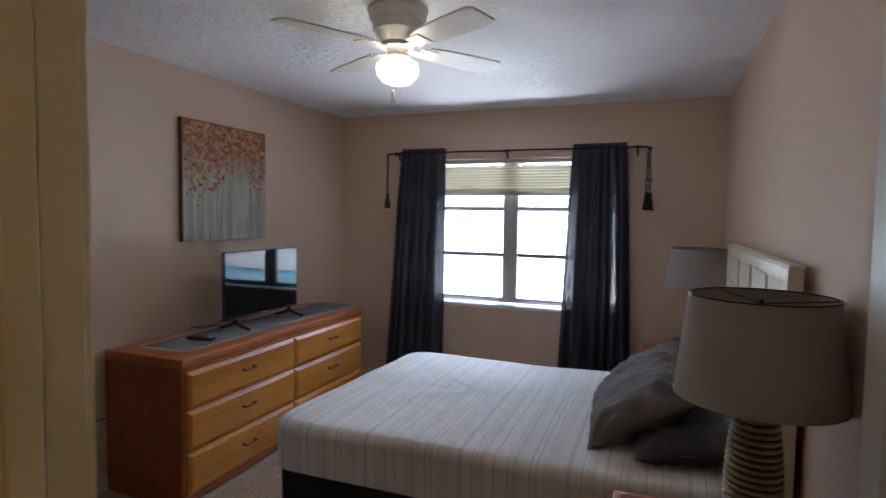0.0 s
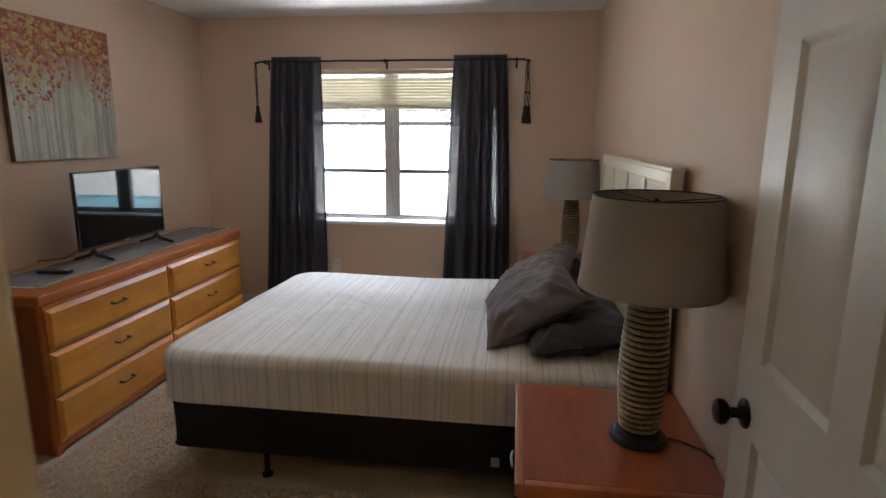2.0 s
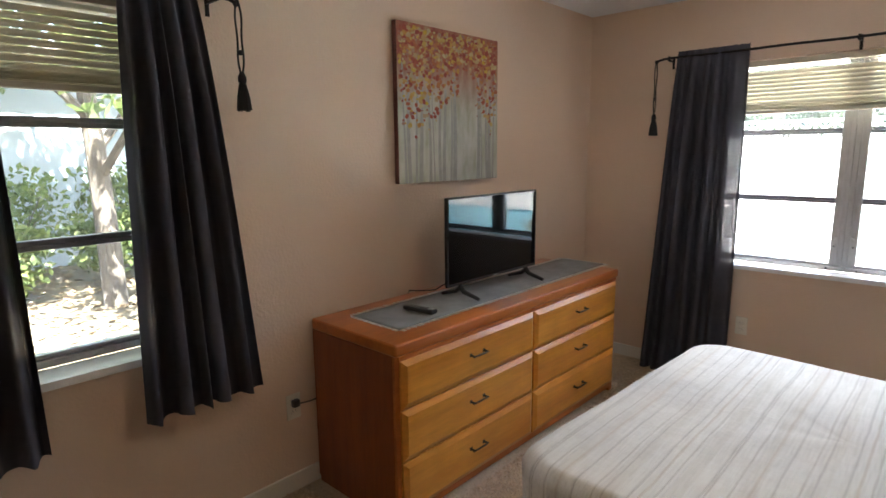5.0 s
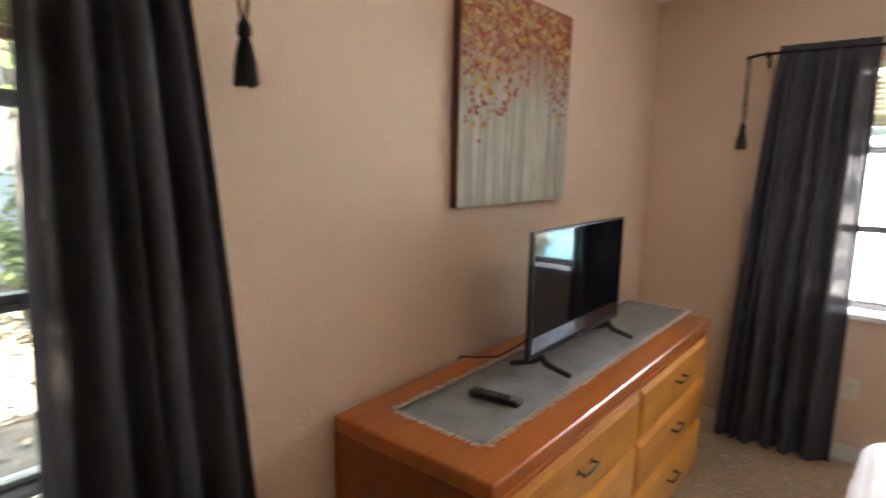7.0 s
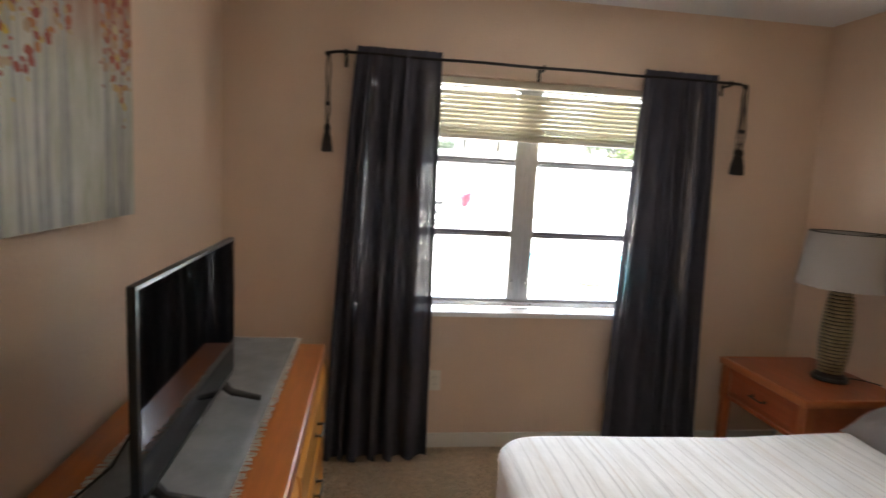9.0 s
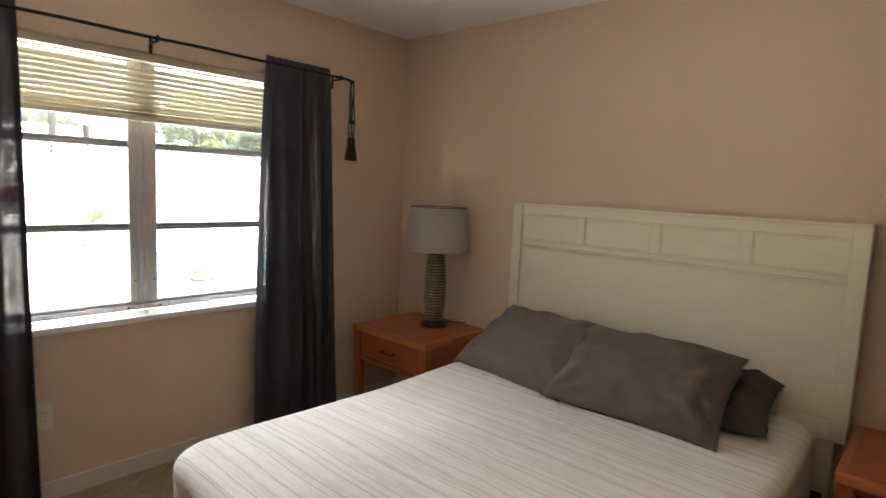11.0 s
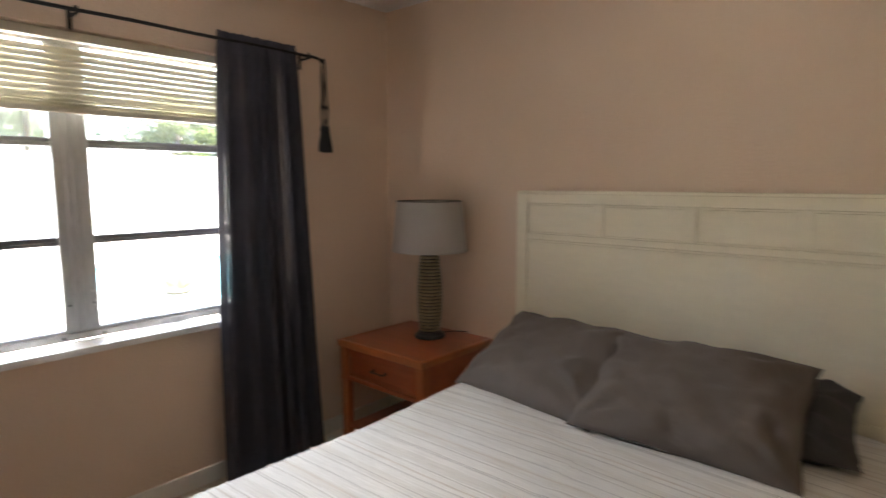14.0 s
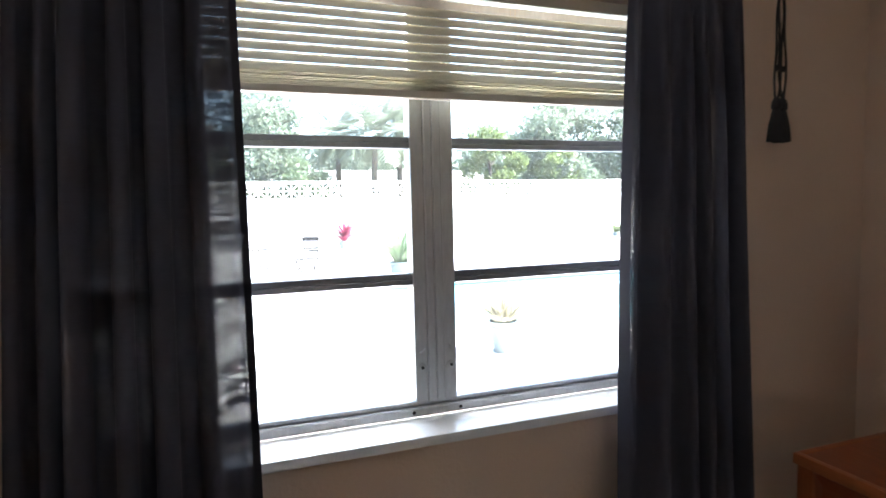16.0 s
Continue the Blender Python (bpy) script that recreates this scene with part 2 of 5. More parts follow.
def cloth(name, color, rough=0.95, weave=420.0, sheer=0.0, translucent=0.0, var=0.12, wrinkle=0.25):
    """Woven cloth; sheer lets light through between the threads."""
    m, n, l, b = material(name)
    v = coords(n, l, world_space=True)
    wz = n.new("ShaderNodeTexWave")
    wz.bands_direction = "Z"
    wz.inputs["Scale"].default_value = weave / 6.28
    wz.inputs["Distortion"].default_value = 1.5
    wz.inputs["Detail"].default_value = 2
    l.new(v, wz.inputs["Vector"])
    f1 = noise_tex(n, l, v, 3.5, 3)
    f2 = noise_tex(n, l, v, 18, 4)
    c1 = ramp(n, l, f1, [(0.3, mul(color, 1 - var)), (0.7, mul(color, 1 + var))])
    c2 = ramp(n, l, wz.outputs["Fac"], [(0.0, (0.75, 0.75, 0.75)), (1.0, (1, 1, 1))])
    col = mixc(n, l, c1, c2, 0.7, "MULTIPLY")
    l.new(col, b.inputs["Base Color"])
    b.inputs["Roughness"].default_value = rough
    b.inputs["Sheen Weight"].default_value = 0.04
    bump(n, l, b, f2, wrinkle, 0.01)
    surf = b.outputs[0]
    out = n["Material Output"]
    if translucent:
        t, mx = n.new("ShaderNodeBsdfTranslucent"), n.new("ShaderNodeMixShader")
        l.new(col, t.inputs["Color"])
        mx.inputs[0].default_value = translucent
        l.new(surf, mx.inputs[1])
        l.new(t.outputs[0], mx.inputs[2])
        surf = mx.outputs[0]
    if sheer:
        t, mx = n.new("ShaderNodeBsdfTransparent"), n.new("ShaderNodeMixShader")
        # open weave: fine threads both ways, crossed by thicker slubs at uneven heights
        fine = noise_tex(n, l, coords(n, l, (330, 330, 210), True), 1.0, 2, 0.7)
        slub = noise_tex(n, l, coords(n, l, (6, 6, 95), True), 1.0, 3, 0.7)
        both = n.new("ShaderNodeMath")
        both.operation = "MULTIPLY"
        for k, (src, lo, hi) in enumerate(((fine, 0.42, 0.64), (slub, 0.41, 0.54))):
            mr = n.new("ShaderNodeMapRange")
            mr.inputs["From Min"].default_value, mr.inputs["From Max"].default_value = lo, hi
            mr.inputs["To Min"].default_value = 0.06
            l.new(src, mr.inputs["Value"])
            l.new(mr.outputs[0], both.inputs[k])
        hole = n.new("ShaderNodeMapRange")
        hole.inputs["To Min"].default_value, hole.inputs["To Max"].default_value = 0.0, sheer * 2.6
        l.new(both.outputs[0], hole.inputs["Value"])
        l.new(hole.outputs[0], mx.inputs[0])
        l.new(surf, mx.inputs[1])
        l.new(t.outputs[0], mx.inputs[2])
        surf = mx.outputs[0]
    l.new(surf, out.inputs["Surface"])
    return m


M_CURTAIN = cloth("charcoal_curtain_cloth", (0.057, 0.055, 0.073), 0.9, 700, sheer=0.03, translucent=0.02, wrinkle=0.15)
M_HEM = cloth("charcoal_doubled_cloth", (0.057, 0.055, 0.073), 0.9, 700, wrinkle=0.15)
M_PILLOW = cloth("grey_brown_pillow_cloth", (0.132, 0.104, 0.088), 0.95, 900, wrinkle=0.7)
M_PILLOWDARK = cloth("dark_grey_pillow_cloth", (0.055, 0.049, 0.049), 0.95, 900, wrinkle=0.7)
M_RUNNER = plain("grey_linen", (0.25, 0.258, 0.26), 0.95, var=0.16, big=9, fine=320, bump_s=0.5, bump_d=0.002)
M_SHADE = cloth("taupe_linen_shade", (0.47, 0.43, 0.395), 0.9, 1600, translucent=0.12, var=0.05, wrinkle=0.05)
M_CORD = cloth("black_cord", (0.018, 0.016, 0.016), 0.85, 3000, wrinkle=0.1)
m, n, l, b = material("cream_blind_slat")
v = coords(n, l)
f = noise_tex(n, l, v, 4, 3)
col = ramp(n, l, f, [(0.3, (0.60, 0.54, 0.39)), (0.7, (0.65, 0.59, 0.43))])
l.new(col, b.inputs["Base Color"])
b.inputs["Roughness"].default_value = 0.5
t, mx = n.new("ShaderNodeBsdfTranslucent"), n.new("ShaderNodeMixShader")
t.inputs["Color"].default_value = (0.75, 0.69, 0.53, 1)
mx.inputs[0].default_value = 0.035
l.new(b.outputs[0], mx.inputs[1])
l.new(t.outputs[0], mx.inputs[2])
l.new(mx.outputs[0], n["Material Output"].inputs["Surface"])
M_SLAT = m
M_BLINDRAIL = plain("cream_blind_rail", (0.60, 0.55, 0.44), 0.45, var=0.05)

# striped coverlet: thin dark threads across the bed, spaced unevenly
m, n, l, b = material("striped_coverlet")
g = n.new("ShaderNodeNewGeometry")
sp = n.new("ShaderNodeSeparateXYZ")
l.new(g.outputs["Position"], sp.inputs[0])
wob = noise_tex(n, l, g.outputs["Position"], 2.5, 2)
xx = n.new("ShaderNodeMath")
xx.operation = "MULTIPLY_ADD"
l.new(wob, xx.inputs[0])
xx.inputs[1].default_value = 0.02
l.new(sp.outputs["X"], xx.inputs[2])


def lines(period, shift, width):
    a = n.new("ShaderNodeMath")
    a.operation = "MULTIPLY_ADD"
    l.new(xx.outputs[0], a.inputs[0])
    a.inputs[1].default_value, a.inputs[2].default_value = 1 / period, shift
    fr_ = n.new("ShaderNodeMath")
    fr_.operation = "FRACT"
    l.new(a.outputs[0], fr_.inputs[0])
    pp = n.new("ShaderNodeMath")
    pp.operation = "COMPARE"
    l.new(fr_.outputs[0], pp.inputs[0])
    pp.inputs[1].default_value, pp.inputs[2].default_value = 0.5, width
    return pp.outputs[0]


cc = (0.70, 0.672, 0.632)
cv = ramp(n, l, noise_tex(n, l, g.outputs["Position"], 3, 3), [(0.3, mul(cc, 0.95)), (0.7, mul(cc, 1.04))])
for period, shift, width, color in ((0.142, 0.1, 0.13, (0.655, 0.62, 0.572)), (0.142, 0.34, 0.016, (0.52, 0.48, 0.44)), (0.071, 0.0, 0.03, (0.635, 0.605, 0.57)),
                                    (0.142, 0.72, 0.014, (0.48, 0.45, 0.42)), (0.213, 0.2, 0.018, (0.59, 0.53, 0.47)), (0.213, 0.61, 0.010, (0.48, 0.44, 0.41))):
    cv = mixc(n, l, cv, color, lines(period, shift, width))
# threads: fine uneven streaks along each stripe
thr = noise_tex(n, l, coords(n, l, (260, 9, 60), True), 1.0, 2)
cv = mixc(n, l, cv, ramp(n, l, thr, [(0.35, (0.86, 0.85, 0.84)), (0.6, (1, 1, 1))]), 1.0, "MULTIPLY")
l.new(cv, b.inputs["Base Color"])
b.inputs["Roughness"].default_value = 0.95
b.inputs["Sheen Weight"].default_value = 0.15
bump(n, l, b, noise_tex(n, l, g.outputs["Position"], 7, 5), 0.38, 0.013)
M_COVER = m

m, n, l, b = material("ribbed_ceramic_glaze")
v = coords(n, l)
sp = n.new("ShaderNodeSeparateXYZ")
l.new(v, sp.inputs[0])
f1, f2 = noise_tex(n, l, v, 14, 4), noise_tex(n, l, v, 60, 3)
c = ramp(n, l, f1, [(0.3, (0.24, 0.20, 0.115)), (0.55, (0.35, 0.295, 0.18)), (0.75, (0.44, 0.38, 0.25))])
c2 = ramp(n, l, f2, [(0.35, (0.65, 0.63, 0.6)), (0.6, (1, 1, 1))])
l.new(mixc(n, l, c, c2, 0.8, "MULTIPLY"), b.inputs["Base Color"])
b.inputs["Roughness"].default_value = 0.3
b.inputs["Metallic"].default_value = 0.45
M_CERAMIC = m


def island(name, stops, rough=0.8, translucent=0.0):
    """A colour for each loose piece of a mesh."""
    m, n, l, b = material(name)
    g = n.new("ShaderNodeNewGeometry")
    c = ramp(n, l, g.outputs["Random Per Island"], stops)
    f = noise_tex(n, l, coords(n, l), 25, 2)
    col = mixc(n, l, c, ramp(n, l, f, [(0.3, (0.8, 0.8, 0.8)), (0.7, (1, 1, 1))]), 1.0, "MULTIPLY")
    l.new(col, b.inputs["Base Color"])
    b.inputs["Roughness"].default_value = rough
    if translucent:
        t, mx = n.new("ShaderNodeBsdfTranslucent"), n.new("ShaderNodeMixShader")
        l.new(col, t.inputs["Color"])
        mx.inputs[0].default_value = translucent
        l.new(b.outputs[0], mx.inputs[1])
        l.new(t.outputs[0], mx.inputs[2])
        l.new(mx.outputs[0], n["Material Output"].inputs["Surface"])
    return m


M_PILE = island("carpet_pile_yarn", [(0.0, (0.68, 0.54, 0.39)), (0.5, (0.78, 0.63, 0.47)), (1.0, (0.86, 0.72, 0.56))], 1.0, 0.5)
M_DABS = island("painted_leaf_dabs", [(0.0, (0.28, 0.045, 0.03)), (0.3, (0.36, 0.08, 0.04)), (0.5, (0.42, 0.15, 0.05)), (0.65, (0.50, 0.28, 0.05)), (0.8, (0.46, 0.36, 0.20)), (1.0, (0.30, 0.10, 0.10))], 0.6)
M_DABSY = island("painted_yellow_dabs", [(0.0, (0.55, 0.38, 0.03)), (0.5, (0.50, 0.34, 0.10)), (1.0, (0.52, 0.45, 0.25))], 0.6)
M_TRUNKS = island("painted_trunks", [(0.0, (0.22, 0.22, 0.21)), (0.4, (0.34, 0.35, 0.34)), (0.7, (0.60, 0.60, 0.56)), (1.0, (0.20, 0.18, 0.16))], 0.6)
m, n, l, b = material("painted_canvas")
v = coords(n, l, (1, 3, 1))
sp = n.new("ShaderNodeSeparateXYZ")
l.new(coords(n, l), sp.inputs[0])
f1, f2 = noise_tex(n, l, v, 7, 4), noise_tex(n, l, coords(n, l), 45, 3)
up = n.new("ShaderNodeMapRange")
up.inputs["From Min"].default_value, up.inputs["From Max"].default_value = 0.36, 0.62
l.new(sp.outputs["Z"], up.inputs["Value"])
low = ramp(n, l, f1, [(0.3, (0.36, 0.36, 0.26)), (0.5, (0.46, 0.46, 0.38)), (0.7, (0.54, 0.53, 0.48))])
high = ramp(n, l, f1, [(0.3, (0.26, 0.06, 0.04)), (0.5, (0.34, 0.12, 0.07)), (0.7, (0.38, 0.26, 0.14))])
l.new(mixc(n, l, low, high, up.outputs[0]), b.inputs["Base Color"])
b.inputs["Roughness"].default_value = 0.65
bump(n, l, b, f2, 0.3, 0.004)
M_CANVAS = m
M_CANVASEDGE = plain("painted_canvas_edge", (0.16, 0.05, 0.04), 0.7, var=0.4, big=6, fine=40)

# outdoors
M_PATIO = plain("pale_patio_concrete", (0.62, 0.60, 0.57), 0.85, var=0.08, big=0.8, fine=20, bump_s=0.2)
M_GRASS = plain("dry_lawn", (0.16, 0.17, 0.07), 1.0, var=0.35, big=0.6, fine=8, bump_s=0.5, bump_d=0.03)
M_NEIGH = plain("blue_grey_stucco", (0.27, 0.31, 0.34), 0.85, var=0.08, big=0.5, fine=20, bump_s=0.2)
M_LITTER = plain("sandy_leaf_soil", (0.115, 0.095, 0.062), 1.0, var=0.3, big=1.5, fine=14, bump_s=0.5, bump_d=0.03)
M_BLOCK = plain("white_block_paint", (0.78, 0.77, 0.74), 0.8, var=0.06, big=0.5, fine=15, bump_s=0.2)
M_STUCCO = plain("pale_stucco", (0.55, 0.56, 0.56), 0.85, var=0.08, big=0.5, fine=20, bump_s=0.2)
M_ROOF = plain("grey_shingle_roof", (0.30, 0.29, 0.28), 0.9, var=0.2, big=1, fine=12, bump_s=0.3)
M_IRON = plain("matt_black_outdoor_iron", (0.012, 0.012, 0.012), 0.95, 0, 0.2, 8, 60, 0.1)
M_BARK = plain("grey_bark", (0.09, 0.075, 0.06), 0.95, var=0.35, big=5, fine=30, bump_s=0.8, bump_d=0.03, stretch=(1, 1, 0.3))
M_LEAF = island("green_leaves", [(0.0, (0.08, 0.12, 0.06)), (0.5, (0.11, 0.15, 0.075)), (1.0, (0.14, 0.18, 0.095))], 0.5, 0.45)
M_LEAFY = island("yellow_green_leaves", [(0.0, (0.09, 0.13, 0.04)), (0.5, (0.12, 0.165, 0.05)), (1.0, (0.17, 0.20, 0.06))], 0.6, 0.45)
M_LEAFD = island("dark_leaves", [(0.0, (0.10, 0.135, 0.09)), (0.5, (0.14, 0.175, 0.12)), (1.0, (0.18, 0.215, 0.15))], 0.5, 0.5)
M_PALM = island("grey_green_fronds", [(0.0, (0.10, 0.125, 0.09)), (0.5, (0.14, 0.165, 0.12)), (1.0, (0.19, 0.21, 0.155))], 0.5, 0.45)
M_TI = island("crimson_ti_leaves", [(0.0, (0.20, 0.01, 0.04)), (0.5, (0.30, 0.02, 0.08)), (1.0, (0.10, 0.02, 0.03))], 0.4, 0.2)
M_DRY = island("fallen_leaves", [(0.0, (0.11, 0.065, 0.035)), (0.4, (0.18, 0.125, 0.065)), (0.7, (0.27, 0.21, 0.12)), (1.0, (0.09, 0.045, 0.028))], 0.9, 0.1)
M_STRAW = island("straw_blades", [(0.0, (0.20, 0.18, 0.11)), (0.5, (0.28, 0.25, 0.16)), (1.0, (0.36, 0.33, 0.23))], 0.8, 0.1)
M_POT = plain("pale_glazed_pot", (0.15, 0.19, 0.19), 0.4, var=0.1, big=6, fine=30)
M_TILE = plain("turquoise_pool_tile", (0.12, 0.42, 0.52), 0.2, var=0.2, big=6, fine=30)
M_COPING = plain("pool_coping", (0.66, 0.64, 0.60), 0.8, var=0.08)
M_POOLIN = plain("pale_blue_plaster", (0.30, 0.58, 0.66), 0.7, var=0.06, big=1)
m, n, l, b = material("pool_water")
b.inputs["Base Color"].default_value = (0.22, 0.55, 0.66, 1)
b.inputs["Roughness"].default_value = 0.06
b.inputs["IOR"].default_value = 1.33
bump(n, l, b, noise_tex(n, l, coords(n, l, world_space=True), 3, 3), 0.15, 0.05)
M_WATER = m


# ---- mesh helpers ----
def box(bm, x0, x1, y0, y1, z0, z1, bev=0.0, segs=1):
    m = Matrix.LocRotScale(((x0 + x1) / 2, (y0 + y1) / 2, (z0 + z1) / 2), None, (abs(x1 - x0), abs(y1 - y0), abs(z1 - z0)))
    vs = bmesh.ops.create_cube(bm, size=1, matrix=m)["verts"]
    if bev:
        es = list({e for v in vs for e in v.link_edges})
        bmesh.ops.bevel(bm, geom=es, offset=bev, segments=segs, profile=0.6, affect="EDGES")
    return bm


def boxes(*rows, bev=0.0, segs=1):
    bm = bmesh.new()
    for r in rows:
        box(bm, *r, bev=bev, segs=segs)
    return bm


def lathe(profile, segs=32, cx=0.0, cy=0.0):
    """A turned body from (radius, height) rows."""
    bm = bmesh.new()
    rings = []
    for r, z in profile:
        if r < 1e-5:
            rings.append([bm.verts.new((cx, cy, z))])
        else:
            rings.append([bm.verts.new((cx + r * math.cos(2 * math.pi * i / segs), cy + r * math.sin(2 * math.pi * i / segs), z)) for i in range(segs)])
    for a, c in zip(rings, rings[1:]):
        for i in range(segs):
            j = (i + 1) % segs
            if len(a) == 1 and len(c) > 1:
                bm.faces.new((a[0], c[i], c[j]))
            elif len(c) == 1 and len(a) > 1:
                bm.faces.new((a[i], c[0], a[j]))
            elif len(a) > 1:
                bm.faces.new((a[i], c[i], c[j], a[j]))
    bmesh.ops.recalc_face_normals(bm, faces=bm.faces)
    return bm


def tube(bm, pts, r, segs=8, taper=None):
    """A round bar along a line of points."""
    pts = [Vector(p) for p in pts]
    rings = []
    for i, p in enumerate(pts):
        d = (pts[min(i + 1, len(pts) - 1)] - pts[max(i - 1, 0)]).normalized()
        a = d.orthogonal().normalized() if abs(d.z) > 0.95 else d.cross(Vector((0, 0, 1))).normalized()
        c = d.cross(a).normalized()
        rr = r if taper is None else r * (1 + (taper - 1) * i / (len(pts) - 1))
        rings.append([bm.verts.new(p + rr * (math.cos(2 * math.pi * k / segs) * a + math.sin(2 * math.pi * k / segs) * c)) for k in range(segs)])
    for s, t in zip(rings, rings[1:]):
        for k in range(segs):
            j = (k + 1) % segs
            bm.faces.new((s[k], s[j], t[j], t[k]))
    bm.faces.new(rings[0][::-1])
    bm.faces.new(rings[-1])
    return bm


def mesh_of(name, bm, mat, smooth=35):
    bmesh.ops.recalc_face_normals(bm, faces=bm.faces)
    me = bpy.data.meshes.new(name)
    bm.to_mesh(me)
    bm.free()
    me.materials.append(mat)
    if smooth:
        me.polygons.foreach_set("use_smooth", [True] * len(me.polygons))
        me.set_sharp_from_angle(angle=radians(smooth))
    return me


def part(name, bm, mat, parent=None, label="", smooth=35):
    ob = new(name, mesh_of(name, bm, mat, smooth))
    ob.parent = parent
    return tagged(ob, label)


def thing(name, place, label, category, group=""):
    ob = new(name)
    ob.empty_display_size = 0.1
    ob.matrix_world = place if isinstance(place, Matrix) else Matrix.Translation(place)
    return tagged(ob, label, category, group)


def single(name, bm, mat, place, label, category, group="", smooth=35):
    ob = new(name, mesh_of(name, bm, mat, smooth))
    ob.matrix_world = place if isinstance(place, Matrix) else Matrix.Translation(place)
    return tagged(ob, label, category, group)


def setting(name, bm, mat, label, category, smooth=0):
    ob = new(name, mesh_of(name, bm, mat, smooth))
    return tagged(ob, label, category, kind="structure")


# ---- structure ----
W, N, S, H = 3.25, 4.0, -0.215, 2.44
S2 = -0.31
setting("floor", boxes((-0.0, W, S2 - 0.0, N, -0.12, 0.0)), M_CARPET, "beige cut-pile bedroom carpet, slightly worn", "floor")
setting("floor_hall", boxes((1.0, 4.0, -2.0, S2, -0.12, 0.0)), M_CARPET, "beige carpet of the hallway", "floor")
setting("ceiling", boxes((-0.2, W + 0.2, S2, N + 0.22, H, H + 0.15)), M_CEIL, "white knockdown-textured ceiling", "ceiling")
setting("ceiling_hall", boxes((1.0, 4.0, -2.0, S2, H, H + 0.15)), M_CEIL, "white textured hallway ceiling", "ceiling")
WX0, WX1, WZ0, WZ1 = 0.66, 2.54, 0.785, 2.03
setting("wall_north", boxes((-0.2, WX0, N, N + 0.22, -0.2, H), (WX1, W + 0.2, N, N + 0.22, -0.2, H), (WX0, WX1, N, N + 0.22, -0.2, WZ0 - 0.03), (WX0, WX1, N, N + 0.22, WZ1, H)),
        M_WALL, "beige orange-peel painted wall with a wide window", "wall")
VY0, VY1, VZ0 = 0.19, 1.13, 0.80
setting("wall_west", boxes((-0.2, 0, S2, VY0, -0.2, H), (-0.2, 0, VY1, N, -0.2, H), (-0.2, 0, VY0, VY1, -0.2, VZ0 - 0.03), (-0.2, 0, VY0, VY1, WZ1, H)),
        M_WALL, "beige orange-peel painted wall with a narrow window", "wall")
setting("wall_east", boxes((W, W + 0.2, S2, N, -0.2, H)), M_WALL, "beige orange-peel painted wall behind the bed", "wall")
DX0, DX1, DZ = 2.245, 3.18, 2.04
setting("wall_south", boxes((0, DX0 - 0.02, S2 + 0.047, S, 0, H), (DX1 + 0.02, W, S2 + 0.047, S, 0, H), (DX0 - 0.02, DX1 + 0.02, S2 + 0.047, S, DZ + 0.02, H)), M_WALL, "beige painted wall with the doorway", "wall")
setting("wall_hall_north", boxes((1.0, DX0 - 0.02, S2, S2 + 0.047, 0, H), (DX1 + 0.02, 4.0, S2, S2 + 0.047, 0, H), (DX0 - 0.02, DX1 + 0.02, S2, S2 + 0.047, DZ + 0.02, H)), M_HALL, "cream yellow hallway side of the doorway wall", "wall")
setting("wall_hall_south", boxes((1.0, 4.0, -2.12, -2.0, 0, H)), M_HALL, "cream yellow hallway wall", "wall")
setting("wall_hall_west", boxes((0.88, 1.0, -2.12, S2, 0, H)), M_HALL, "cream yellow hallway wall", "wall")
setting("wall_hall_east", boxes((4.0, 4.12, -2.12, S2, 0, H)), M_HALL, "cream yellow hallway wall", "wall")

# baseboards
BH = 0.085
for nm, r in (("baseboard_north", (0.012, W - 0.012, N - 0.012, N, 0, BH)), ("baseboard_west", (0, 0.012, S, N, 0, BH)),
              ("baseboard_east", (W - 0.012, W, S, N, 0, BH)), ("baseboard_south", (0.012, DX0 - 0.075, S, S + 0.012, 0, BH))):
    setting(nm, boxes(r, bev=0.004, segs=2), M_TRIM, "white painted wooden baseboard", "baseboard")
setting("trim_jamb", boxes((DX0 - 0.02, DX0, S2 - 0.002, S + 0.002, 0, DZ), (DX1, DX1 + 0.02, S2 - 0.002, S + 0.002, 0, DZ), (DX0 - 0.02, DX1 + 0.02, S2 - 0.002, S + 0.002, DZ, DZ + 0.02), bev=0.002), M_CASING, "door jamb with warm hall light in its cream colour", "door jamb")
setting("trim_stop", boxes((DX0, DX0 + 0.011, S2 + 0.01, S2 + 0.045, 0, DZ), (DX1 - 0.011, DX1, S2 + 0.01, S2 + 0.045, 0, DZ), (DX0 + 0.011, DX1 - 0.011, S2 + 0.01, S2 + 0.045, DZ - 0.011, DZ), bev=0.002), M_CASING, "door stop moulding with warm hall light in its cream colour", "door stop")
for nm, y0, y1 in (("trim_hall", S2 - 0.016, S2), ("trim_room", S, S + 0.016)):
    setting(nm, boxes((DX0 - 0.07, DX0 - 0.006, y0, y1, 0, DZ + 0.07), (DX1 + 0.006, DX1 + 0.07, y0, y1, 0, DZ + 0.07), (DX0 - 0.006, DX1 + 0.006, y0, y1, DZ + 0.006, DZ + 0.07), bev=0.004, segs=2), M_CASING, "door casing with warm hall light in its cream colour", "door casing")


